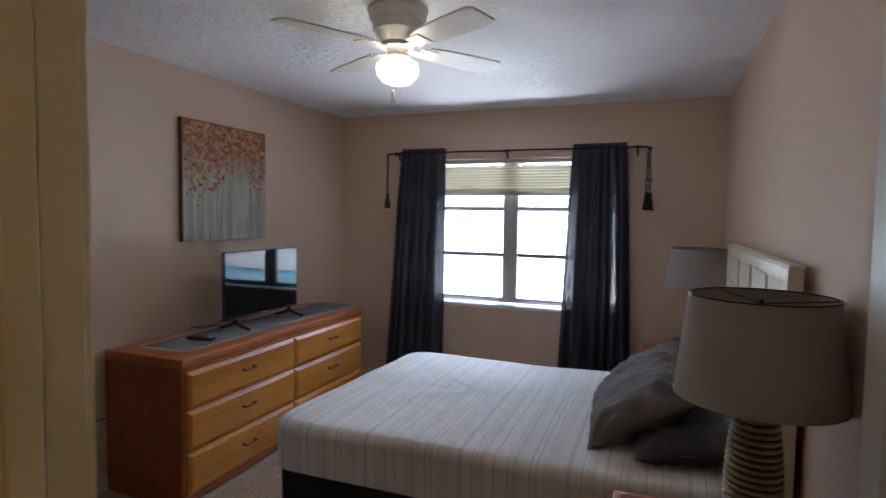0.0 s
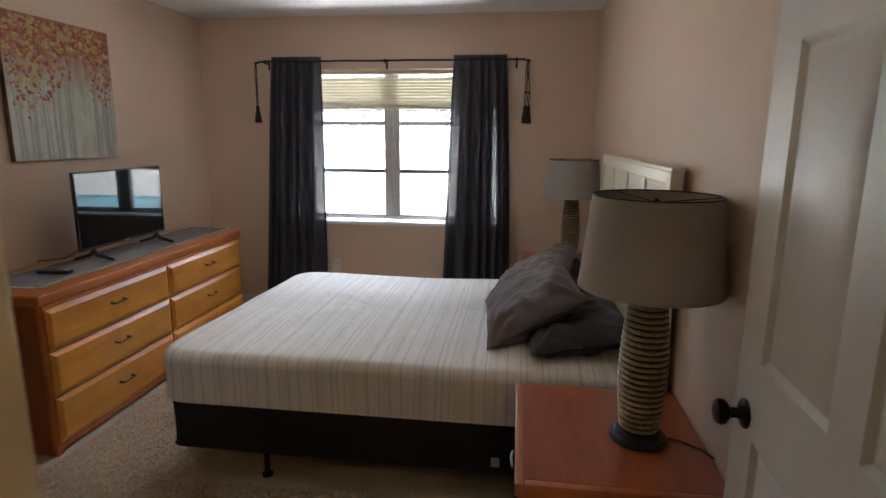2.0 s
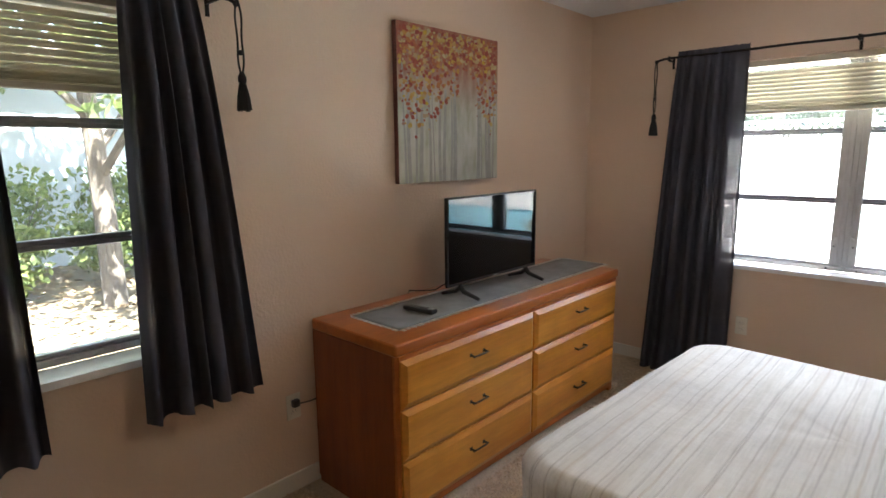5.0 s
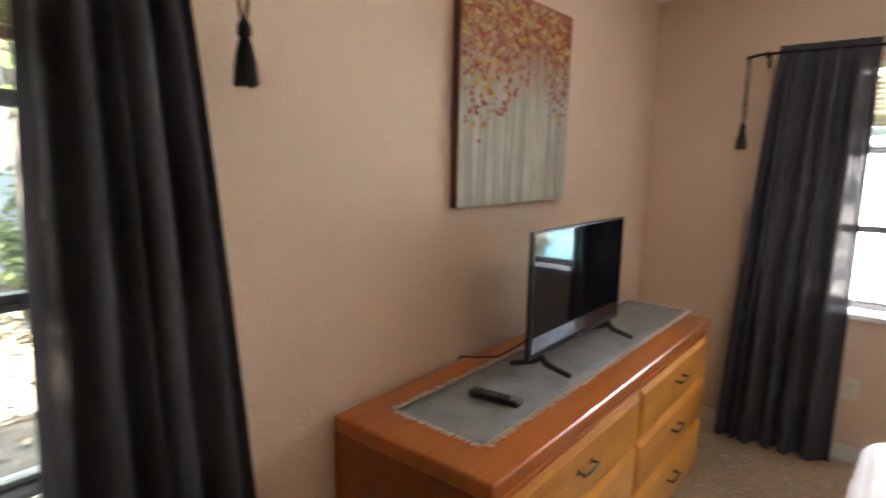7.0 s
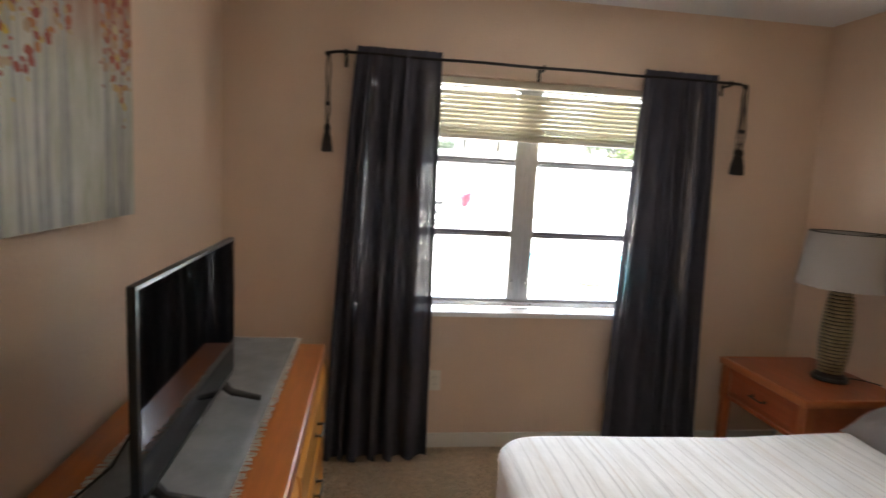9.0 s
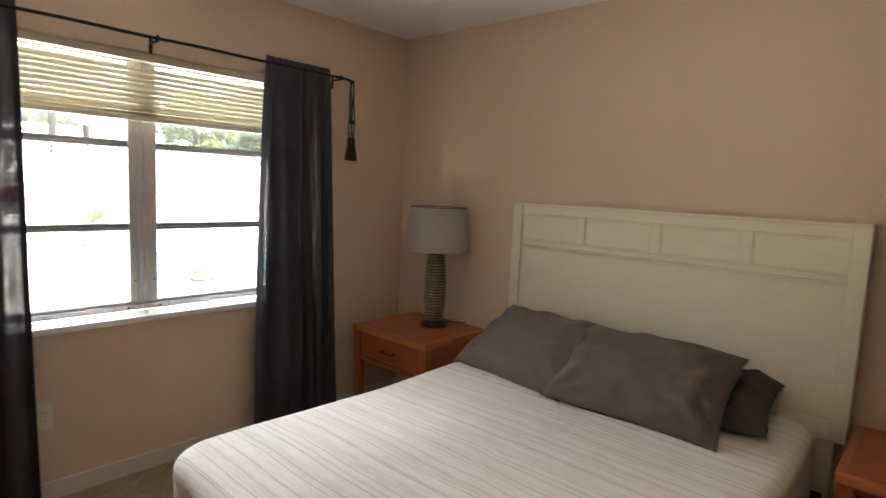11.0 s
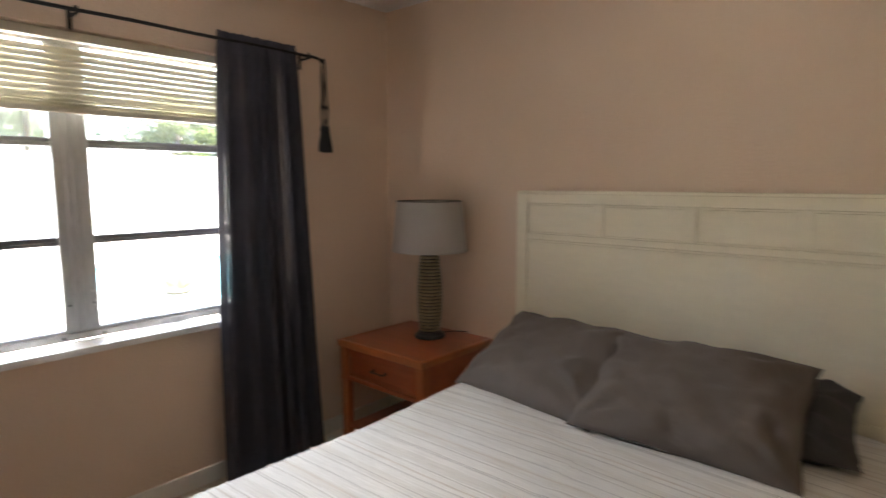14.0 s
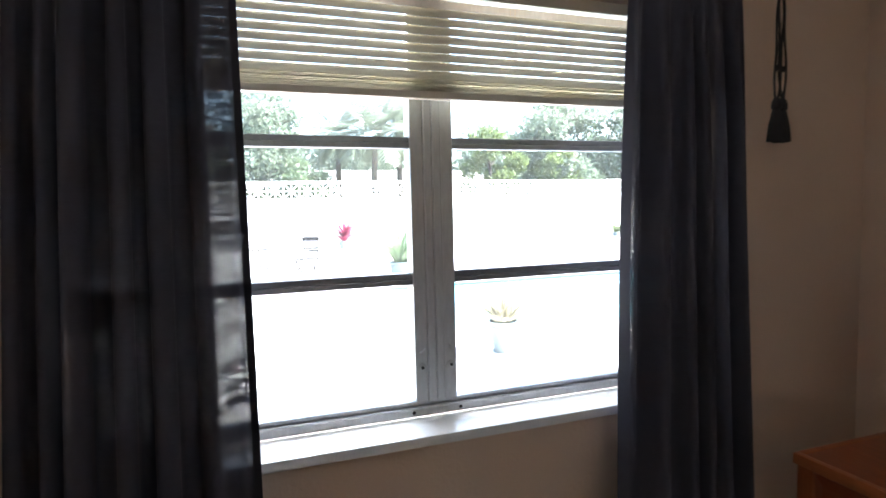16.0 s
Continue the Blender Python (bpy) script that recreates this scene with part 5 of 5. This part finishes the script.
for k in range(4):
    q = 57 + 91 * k
    m_ = pose(0, 0, -0.162, 0, 0, q) @ pose(0, 0, 0, -10)
    ol = [(0.15, -0.048), (0.22, -0.062), (0.40, -0.072), (0.535, -0.070), (0.555, -0.055), (0.555, 0.055), (0.535, 0.070), (0.40, 0.072), (0.22, 0.062), (0.15, 0.048)]
    bm = bmesh.new()
    lo, hi = [bm.verts.new((x, y, -0.0035)) for x, y in ol], [bm.verts.new((x, y, 0.0035)) for x, y in ol]
    bm.faces.new(lo[::-1])
    bm.faces.new(hi)
    for i in range(len(ol)):
        j = (i + 1) % len(ol)
        bm.faces.new((lo[i], lo[j], hi[j], hi[i]))
    bd = part("blade", bm, M_BLADE, fan, "white wooden fan blade", smooth=30)
    bd.matrix_local = m_
    ir = part("blade_iron", boxes((0.055, 0.12, -0.018, 0.018, -0.012, -0.006), (0.11, 0.20, -0.04, 0.04, -0.009, -0.0038), bev=0.002), M_FAN, bd, "cream metal blade bracket")
bm = bmesh.new()
tube(bm, [(0.03, -0.05, -0.205), (0.02, -0.06, -0.30), (0.0, -0.045, -0.36)], 0.0018, 5)
ch = part("pull_chain", bm, M_FAN, fan, "thin pull chain")
part("pull_fob", lathe([(0, -0.36), (0.010, -0.365), (0.012, -0.40), (0.008, -0.412), (0, -0.412)], 12, 0.0, -0.045), M_FAN, ch, "white pull fob")


# outlets
def outlet(place, plug, label):
    o = thing("wall_outlet", place, label, "outlet")
    part("plate", boxes((-0.035, 0.035, 0.0005, 0.006, -0.058, 0.058), bev=0.003, segs=2), M_OUTLET, o)
    for z in (-0.021, 0.021):
        r = part("receptacle", boxes((-0.016, 0.016, 0.0062, 0.008, z - 0.014, z + 0.014), bev=0.003), M_OUTLET, o)
        part("slot", boxes((-0.008, -0.006, 0.0081, 0.0085, z - 0.004, z + 0.005), (0.006, 0.008, 0.0081, 0.0085, z - 0.003, z + 0.004)), M_DARKSLOT, r, smooth=0)
    if plug:
        bm = boxes((-0.016, 0.016, 0.0086, 0.035, 0.005, 0.037), bev=0.005, segs=2)
        tube(bm, [(0.0, 0.03, 0.02), (-0.03, 0.045, 0.022), (-0.07, 0.04, 0.016), (-0.11, 0.02, 0.006), (-0.125, 0.010, 0.003)], 0.0035, 6)
        part("plug", bm, M_PLASTIC, o, "black plug with its cable")
    return o


outlet(pose(1.128, N, 0.39, 0, 0, 180), False, "ivory wall outlet below the wide window")
outlet(pose(0, 1.42, 0.40, 0, 0, -90), True, "ivory wall outlet with a black plug beside the dresser")

# hallway ceiling light
hl = thing("ceiling_light", (3.35, -1.35, H), "round flush hallway ceiling light, lit warm", "ceiling light")
part("pan", lathe([(0, 0), (0.15, 0), (0.155, -0.02), (0.14, -0.03), (0, -0.03)], 32), M_FAN, hl)
part("diffuser", lathe([(0.14, -0.0305), (0.13, -0.06), (0.08, -0.085), (0, -0.095)], 32), M_HALLGLOBE, hl, "glowing frosted dish")


# ---- outdoors ----
G = -0.12
setting("ground", boxes((-400, 400, -400, 400, -0.9, G - 0.5)), M_GRASS, "dry grassy ground reaching the horizon", "ground")
PX0, PX1, PY0, PY1 = 3.6, 11.5, 8.7, 13.2
setting("pavement_patio", boxes((-9.0, 30, 4.22, PY0, G - 0.6, G), (-9.0, PX0, PY0, PY1, G - 0.6, G), (PX1, 30, PY0, PY1, G - 0.6, G), (-9.0, 30, PY1, 25.5, G - 0.6, G)), M_PATIO, "sunlit pale concrete patio round a pool", "patio")
setting("ground_side", boxes((-9.0, -0.2, -12, 4.22, G - 0.6, G + 0.03)), M_LITTER, "sandy side yard strewn with fallen leaves", "ground")
setting("ground_back", boxes((-60, 60, 25.7, 90, G - 0.6, G)), M_GRASS, "grassy neighbouring yard", "ground")
setting("water_pool", boxes((PX0 + 0.02, PX1 - 0.02, PY0 + 0.02, PY1 - 0.02, G - 0.3, G - 0.07)), M_WATER, "pale turquoise swimming pool water", "pool")
setting("trim_pool_tile", boxes((PX0 + 0.0, PX1, PY1 - 0.012, PY1 - 0.001, G - 0.3, G - 0.02), (PX0 + 0.001, PX0 + 0.012, PY0, PY1 - 0.013, G - 0.3, G - 0.02), (PX1 - 0.012, PX1 - 0.001, PY0, PY1 - 0.013, G - 0.3, G - 0.02)), M_TILE, "turquoise waterline tile band", "pool tile")
# unseen roof and overhang, added so that no direct sun reaches the room
setting("roof_sun_block", boxes((-0.9, 4.3, 4.22, 4.95, 2.5, 2.62), (-0.9, -0.2, -2.2, 4.22, 2.5, 2.62), (-0.2, 4.3, -2.3, 4.22, 2.6, 2.72)), M_STUCCO, "unseen overhanging roof added to keep direct sun out of the room", "roof")

# block garden wall with a pierced top course
gw = thing("garden_wall", (0, 25.5, G), "white painted block wall with a pierced decorative top course", "wall")
part("wall_body", boxes((-14, 36, 0, 0.2, 0, 1.98)), M_BLOCK, gw, smooth=0)
part("cap", boxes((-14, 36, -0.02, 0.22, 2.605, 2.68), bev=0.01), M_BLOCK, gw, smooth=0)


def pierced_block():
    bm = bmesh.new()
    s, th = 0.615, 0.16
    box(bm, 0, s, 0.02, 0.02 + th, 0, 0.03)
    box(bm, 0, s, 0.02, 0.02 + th, s - 0.03, s)
    box(bm, 0, 0.03, 0.02, 0.02 + th, 0.03, s - 0.03)
    box(bm, s - 0.03, s, 0.02, 0.02 + th, 0.03, s - 0.03)
    c = s / 2
    for a in (0, 45, 90, 135):
        m = Matrix.LocRotScale((c, 0.02 + th / 2, c), Euler((0, radians(a), 0)), (s - 0.06 if a % 90 == 0 else (s - 0.06) * 1.33, th * 0.9, 0.05))
        bmesh.ops.create_cube(bm, size=1, matrix=m)
    return mesh_of("pierced_block", bm, M_BLOCK, 0)


pb = pierced_block()
for k in range(80):
    o = new("pierced_block", pb)
    o.parent = gw
    o.matrix_local = Matrix.Translation((-13.5 + 0.62 * k, 0, 1.984))


def leaf_cloud(name, blobs, count, size, mat, parent, rng, kind="stuff", narrow=0.5, droop=0.0):
    """Many small leaves scattered through a set of (x, y, z, radius) blobs."""
    c = np.array(blobs)
    wts = c[:, 3] ** 2
    pick = rng.choice(len(c), count, p=wts / wts.sum())
    d = rng.normal(size=(count, 3))
    d /= np.linalg.norm(d, axis=1)[:, None]
    rad = rng.random(count) ** 0.45 * c[pick, 3] * rng.uniform(0.8, 1.12, count)
    p = c[pick, :3] + d * rad[:, None] * np.array([1, 1, 0.8])
    a = rng.normal(size=(count, 3))
    a[:, 2] -= droop
    a /= np.linalg.norm(a, axis=1)[:, None]
    b_ = np.cross(a, rng.normal(size=(count, 3)))
    b_ /= np.linalg.norm(b_, axis=1)[:, None]
    s = size * rng.uniform(0.6, 1.3, count)[:, None]
    v = np.stack([p - a * s, p + b_ * s * narrow, p + a * s, p - b_ * s * narrow], 1).reshape(-1, 3)
    me = bpy.data.meshes.new(name)
    me.from_pydata(v.tolist(), [], np.arange(count * 4).reshape(-1, 4).tolist())
    me.materials.append(mat)
    ob = new(name, me)
    ob.parent = parent
    return tagged(ob, kind=kind)


def tree(x, y, height, spread, trunk, seed, mat, label, leaves=5000, leaf=0.11, base=0.35, z=G):
    rng = np.random.default_rng(seed)
    t = thing("tree", (x, y, z), label, "tree", "garden trees")
    bm = bmesh.new()
    lean = rng.uniform(-0.4, 0.4, 2)
    tube(bm, [(lean[0] * f * f, lean[1] * f * f, height * 0.75 * f) for f in np.linspace(0, 1, 9)], trunk, 9, 0.35)
    blobs = [(lean[0], lean[1], height * 0.8, spread * 0.5)]
    for k in range(9):
        f = base + (0.85 - base) * k / 9
        q = k * 2.4 + rng.uniform(-0.4, 0.4)
        r = spread * rng.uniform(0.5, 0.95) * (1.1 - 0.5 * f)
        s = Vector((lean[0] * (f * 0.75) ** 2, lean[1] * (f * 0.75) ** 2, height * 0.75 * f))
        e = s + Vector((r * math.cos(q), r * math.sin(q), height * 0.16))
        tube(bm, [s, s.lerp(e, 0.5) + Vector((0, 0, 0.12)), e], trunk * 0.4, 6, 0.3)
        blobs.append((e.x, e.y, e.z, spread * rng.uniform(0.28, 0.45)))
    part("trunk", bm, M_BARK, t, "grey branching trunk")
    leaf_cloud("crown", blobs, leaves, leaf, mat, t, rng)
    return t


tree(2.0, 28.5, 7.6, 2.6, 0.17, 1, M_LEAFD, "leafy green tree behind the garden wall", 7000, 0.12, 0.25)
tree(3.4, 27.3, 3.9, 1.6, 0.10, 2, M_LEAF, "low bushy tree behind the garden wall", 5000, 0.10, 0.15)
tree(13.0, 28.5, 6.0, 1.9, 0.12, 3, M_LEAFY, "yellow-green young tree behind the garden wall", 6000, 0.12, 0.3)
tree(16.4, 28.2, 5.2, 1.5, 0.10, 4, M_LEAFY, "yellow-green young tree behind the garden wall", 4000, 0.11, 0.35)
tree(18.0, 31, 8.5, 3.4, 0.25, 5, M_LEAFD, "tall dark tree behind the garden wall", 9000, 0.15, 0.1)
tree(22.5, 30, 8.0, 3.4, 0.25, 6, M_LEAFD, "tall dark tree behind the garden wall", 9000, 0.15, 0.1)
tree(27.5, 30, 8.5, 3.4, 0.25, 7, M_LEAFD, "tall dark tree behind the garden wall", 8000, 0.15, 0.1)
tree(20.2, 35, 7.0, 2.8, 0.2, 8, M_LEAFD, "tall dark tree behind the garden wall", 7000, 0.15, 0.1)
tree(-4.5, 31, 8.0, 3.2, 0.22, 9, M_LEAFD, "tall dark tree behind the garden wall", 8000, 0.14, 0.1)

rng_ = np.random.default_rng(61)
woods = new("far_woods")
tagged(woods, "belt of hazy green trees closing the view beyond the yards", "woods", kind="stuff")
leaf_cloud("woods_foliage", [(x, 47 + rng_.uniform(-2, 2), rng_.uniform(1.5, 6.5), rng_.uniform(1.6, 2.6)) for x in np.linspace(-16, 52, 90)], 42000, 0.24, M_LEAFD, woods, rng_)


def palm(x, y, height, seed, label, frond=1.7):
    rng = random.Random(seed)
    p = thing("palm_tree", (x, y, G), label, "palm tree", "garden palms")
    bm = bmesh.new()
    tube(bm, [(0.05 * math.sin(k), 0, height * k / 8) for k in range(9)], 0.17, 10, 0.8)
    part("trunk", bm, M_BARK, p, "rough palm trunk")
    vs, fs = [], []
    for k in range(54):
        q, el = k * 2.4, rng.uniform(-35, 75)
        ln = frond * rng.uniform(0.8, 1.1)
        prev = Vector((0, 0, height))
        d = Vector((math.cos(q) * math.cos(radians(el)), math.sin(q) * math.cos(radians(el)), math.sin(radians(el))))
        side = d.cross(Vector((0, 0, 1))).normalized()
        for s in range(1, 15):
            d = (d + Vector((0, 0, -0.075))).normalized()
            cur = prev + d * ln / 14
            if s > 2:
                for sg in (-1, 1):
                    tip = cur + (side * sg * 0.8 + d * 0.7 + Vector((0, 0, -0.25))).normalized() * ln * 0.32 * math.sin(math.pi * (s + 1) / 17)
                    i = len(vs)
                    vs += [tuple(cur - d * 0.06), tuple(cur + d * 0.07), tuple(tip)]
                    fs.append((i, i + 1, i + 2))
            prev = cur
    me = bpy.data.meshes.new("fronds")
    me.from_pydata(vs, [], fs)
    me.materials.append(M_PALM)
    o = new("fronds", me)
    o.parent = p
    tagged(o, kind="stuff")
    return p


palm(7.0, 28.5, 4.9, 3, "feather palm behind the garden wall", 2.5)
palm(8.9, 31.0, 5.6, 4, "feather palm behind the garden wall", 2.2)
palm(5.9, 32.0, 5.4, 6, "feather palm behind the garden wall", 2.0)

# neighbouring house beyond the wall
nh = thing("neighbour_house", (10.5, 38, G), "low white house with a grey roof beyond the garden wall", "house")
part("wall", boxes((-9, 9, 0, 7, 0, 2.7)), M_STUCCO, nh, smooth=0)
bm = bmesh.new()
rv = [bm.verts.new(p) for p in ((-9.6, -0.6, 2.7), (9.6, -0.6, 2.7), (9.6, 7.6, 2.7), (-9.6, 7.6, 2.7), (-6, 3.5, 4.2), (6, 3.5, 4.2))]
for f in ((0, 1, 5, 4), (1, 2, 5), (2, 3, 4, 5), (3, 0, 4), (3, 2, 1, 0)):
    bm.faces.new([rv[i] for i in f])
part("roof", bm, M_ROOF, nh, "grey hipped roof", smooth=0)
for x in (-6.5, -2, 3.0):
    wn_ = part("window", boxes((x, x + 1.5, -0.02, 0.05, 1.0, 2.1)), M_BAR, nh, "dark window", smooth=0)
    part("window_frame", boxes((x - 0.06, x + 1.56, -0.04, -0.021, 0.94, 1.0), (x - 0.06, x + 1.56, -0.04, -0.021, 2.1, 2.16), (x + 0.72, x + 0.78, -0.04, -0.021, 1.0, 2.1)), M_TRIM, wn_, smooth=0)


def pot_plant(x, y, r, h, mat, seed, label, kindof="grass", top=0.6):
    p = thing("potted_plant", (x, y, G), label, "potted plant", "patio plants")
    part("pot", lathe([(0, 0), (r * 0.7, 0), (r * 0.74, 0.03), (r * 0.95, h * 0.8), (r * 1.06, h * 0.84), (r * 1.06, h), (r * 0.93, h), (r * 0.9, h * 0.85), (0, h * 0.85)], 28), M_POT, p, "pale glazed pot")
    rng = random.Random(seed)
    vs, fs = [], []
    for k in range(150 if kindof == "grass" else 90):
        q, sp_ = rng.uniform(0, 6.28), rng.random() ** 0.6
        ln = top * rng.uniform(0.7, 1.15)
        wd = 0.017 if kindof == "grass" else 0.045
        base = Vector((r * 0.5 * sp_ * math.cos(q), r * 0.5 * sp_ * math.sin(q), h * 0.85 + (0 if kindof == "grass" else top * 0.4 * rng.random())))
        fan_out = 0.7 if kindof == "grass" else 1.5
        d = Vector((math.cos(q) * sp_ * fan_out, math.sin(q) * sp_ * fan_out, 1)).normalized()
        sd_ = Vector((-math.sin(q), math.cos(q), 0))
        i = len(vs)
        for s in range(5):
            wv = wd * math.sin(math.pi * (0.25 + 0.75 * s / 4)) + 0.001
            vs += [tuple(base - sd_ * wv), tuple(base + sd_ * wv)]
            d = (d + Vector((math.cos(q) * 0.12, math.sin(q) * 0.12, -0.16 * sp_))).normalized()
            base = base + d * ln / 4
        for s in range(4):
            fs.append((i + 2 * s, i + 2 * s + 1, i + 2 * s + 3, i + 2 * s + 2))
    me = bpy.data.meshes.new("foliage")
    me.from_pydata(vs, [], fs)
    me.materials.append(mat)
    o = new("foliage", me)
    o.parent = p
    tagged(o, kind="stuff")
    return p


pot_plant(3.6, 7.85, 0.15, 0.33, M_STRAW, 3, "straw-coloured spiky plant in a pale pot on the patio", "grass", 0.38)
pot_plant(4.3, 14.5, 0.26, 0.36, M_LEAF, 4, "fountain of green grass in a pale pot by the pool", "grass", 1.0)
pot_plant(4.8, 24.6, 0.25, 0.3, M_TI, 5, "crimson ti plant in a pot before the garden wall", "leaf", 0.8)
pot_plant(17.4, 24.5, 0.2, 0.2, M_LEAFY, 6, "small green plant before the garden wall", "leaf", 0.4)

# folding bistro chair and table
def bistro(x, y):
    c = thing("folding_chair", pose(x, y, G, 0, 0, 150), "thin black metal folding bistro chair on the patio", "chair")
    for sx_ in (-0.19, 0.19):
        bm = bmesh.new()
        tube(bm, [(sx_, 0.25, 0.0), (sx_, -0.18, 0.46), (sx_, -0.26, 0.92)], 0.02, 6)
        part("back_leg", bm, M_IRON, c)
        bm = bmesh.new()
        tube(bm, [(sx_ * 0.9, -0.25, 0.0), (sx_ * 0.9, 0.2, 0.46)], 0.02, 6)
        part("front_leg", bm, M_IRON, c)
    for k in range(6):
        part("seat_slat", boxes((-0.19, 0.19, -0.18 + 0.065 * k, -0.135 + 0.065 * k, 0.45, 0.475)), M_IRON, c, smooth=0)
    for z in (0.62, 0.68, 0.86, 0.91):
        part("back_slat", boxes((-0.19, 0.19, -0.262, -0.25, z - 0.025, z + 0.025)), M_IRON, c, smooth=0)
    t = thing("bistro_table", (x - 0.95, y + 0.1, G), "round black metal bistro table on the patio", "table")
    part("tabletop", lathe([(0, 0.70), (0.32, 0.70), (0.325, 0.708), (0.32, 0.716), (0, 0.716)], 32), M_IRON, t)
    for k in range(3):
        q = 2.1 * k + 0.3
        bm = bmesh.new()
        tube(bm, [(0.28 * math.cos(q), 0.28 * math.sin(q), 0), (0.08 * math.cos(q), 0.08 * math.sin(q), 0.38), (0.24 * math.cos(q), 0.24 * math.sin(q), 0.70)], 0.019, 6)
        part("leg", bm, M_IRON, t)


bistro(2.35, 15.2)

# side yard beyond the narrow window
nw = thing("neighbour_wall", (-7.5, 0, G), "pale stucco wall of the house next door", "house")
part("wall", boxes((-6, 0, -9, 14, 0, 2.9)), M_NEIGH, nw, smooth=0)
part("roof", boxes((-6.3, 0.5, -9.3, 14.3, 2.9, 3.1)), M_ROOF, nw, "grey roof edge", smooth=0)
# crowns enlarged and thickened above the view to cast shade on the yard
tree(-4.5, 2.06, 6.2, 2.6, 0.125, 31, M_LEAFY, "slender tree in the side yard", 9000, 0.085, 0.3)
tree(-5.3, 4.9, 6.4, 2.6, 0.12, 32, M_LEAFY, "slender tree in the side yard", 8000, 0.085, 0.25)
tree(-4.9, -0.4, 6.0, 2.4, 0.10, 33, M_LEAFY, "slender tree in the side yard", 8000, 0.08, 0.35)
rng_ = np.random.default_rng(77)
for k, (x, y, r) in enumerate(((-6.3, 2.9, 0.75), (-6.4, 1.5, 0.7), (-6.2, 5.4, 0.8), (-6.5, -1.0, 0.7), (-5.6, 2.35, 0.45), (-5.2, 1.25, 0.4), (-5.9, 3.9, 0.6))):
    sh_ = thing("shrub", (x, y, G + 0.03), "straggly green shrub against the neighbouring wall", "shrub", "side yard shrubs")
    bm = bmesh.new()
    for i in range(9):
        q = i * 0.7
        tube(bm, [(0, 0, 0), (0.25 * r * math.cos(q), 0.25 * r * math.sin(q), r * 0.8), (0.7 * r * math.cos(q), 0.7 * r * math.sin(q), r * 1.6)], 0.014, 5, 0.4)
    part("stems", bm, M_BARK, sh_)
    leaf_cloud("leaves", [(0, 0, r * 1.1, r), (0.3 * r, 0.2, r * 1.7, r * 0.6), (-0.3 * r, -0.2, r * 1.6, r * 0.6)], 1100, 0.055, M_LEAFY, sh_, rng_)
cnt = 5200
px, py = rng_.uniform(-7.4, -0.5, cnt), rng_.uniform(-2.0, 6.5, cnt)
q = rng_.uniform(0, 6.28, cnt)
s_ = rng_.uniform(0.03, 0.07, cnt)
vv = np.zeros((cnt, 4, 3))
for i, (a, w_) in enumerate(((0, 1), (1.57, 0.45), (3.14, 1), (4.71, 0.45))):
    vv[:, i, 0], vv[:, i, 1] = px + s_ * w_ * np.cos(q + a), py + s_ * w_ * np.sin(q + a)
    vv[:, i, 2] = G + 0.036 + rng_.uniform(0, 0.03, cnt)
me = bpy.data.meshes.new("leaf_litter")
me.from_pydata(vv.reshape(-1, 3).tolist(), [], np.arange(cnt * 4).reshape(-1, 4).tolist())
me.materials.append(M_DRY)
tagged(new("leaf_litter", me), "dry brown and yellow leaves strewn over the side yard", "fallen leaves", kind="stuff")

# carpet pile where the floor lies open
rng_ = np.random.default_rng(5)
areas = ((0.0, W, -0.2, 0.69, 26000), (0.02, 2.66, 0.69, 1.45, 34000), (0.60, 1.24, 1.45, 3.0, 16000), (0.02, 2.7, 3.0, 3.99, 52000))
pp_ = np.concatenate([np.stack([rng_.uniform(a, b_, k), rng_.uniform(c, d, k)], 1) for a, b_, c, d, k in areas])
cnt = len(pp_)
q = rng_.uniform(0, 6.28, cnt)
w_ = rng_.uniform(0.0025, 0.005, cnt)
ht_ = np.where(pp_[:, 1] > 3.0, 0.55, 1.0) * rng_.uniform(0.005, 0.011, cnt)
ln_ = rng_.normal(0, 0.004, (cnt, 2))
vv = np.zeros((cnt, 4, 3))
dx_, dy_ = w_ * np.cos(q), w_ * np.sin(q)
vv[:, 0, :2] = pp_ + np.stack([-dx_, -dy_], 1)
vv[:, 1, :2] = pp_ + np.stack([dx_, dy_], 1)
vv[:, 2, :2] = pp_ + np.stack([dx_, dy_], 1) + ln_
vv[:, 3, :2] = pp_ + np.stack([-dx_, -dy_], 1) + ln_
vv[:, 2, 2] = vv[:, 3, 2] = ht_
me = bpy.data.meshes.new("carpet_pile")
me.from_pydata(vv.reshape(-1, 3).tolist(), [], np.arange(cnt * 4).reshape(-1, 4).tolist())
me.materials.append(M_PILE)
tagged(new("carpet_pile", me), "short beige twisted carpet pile over the floor", "carpet", kind="stuff")
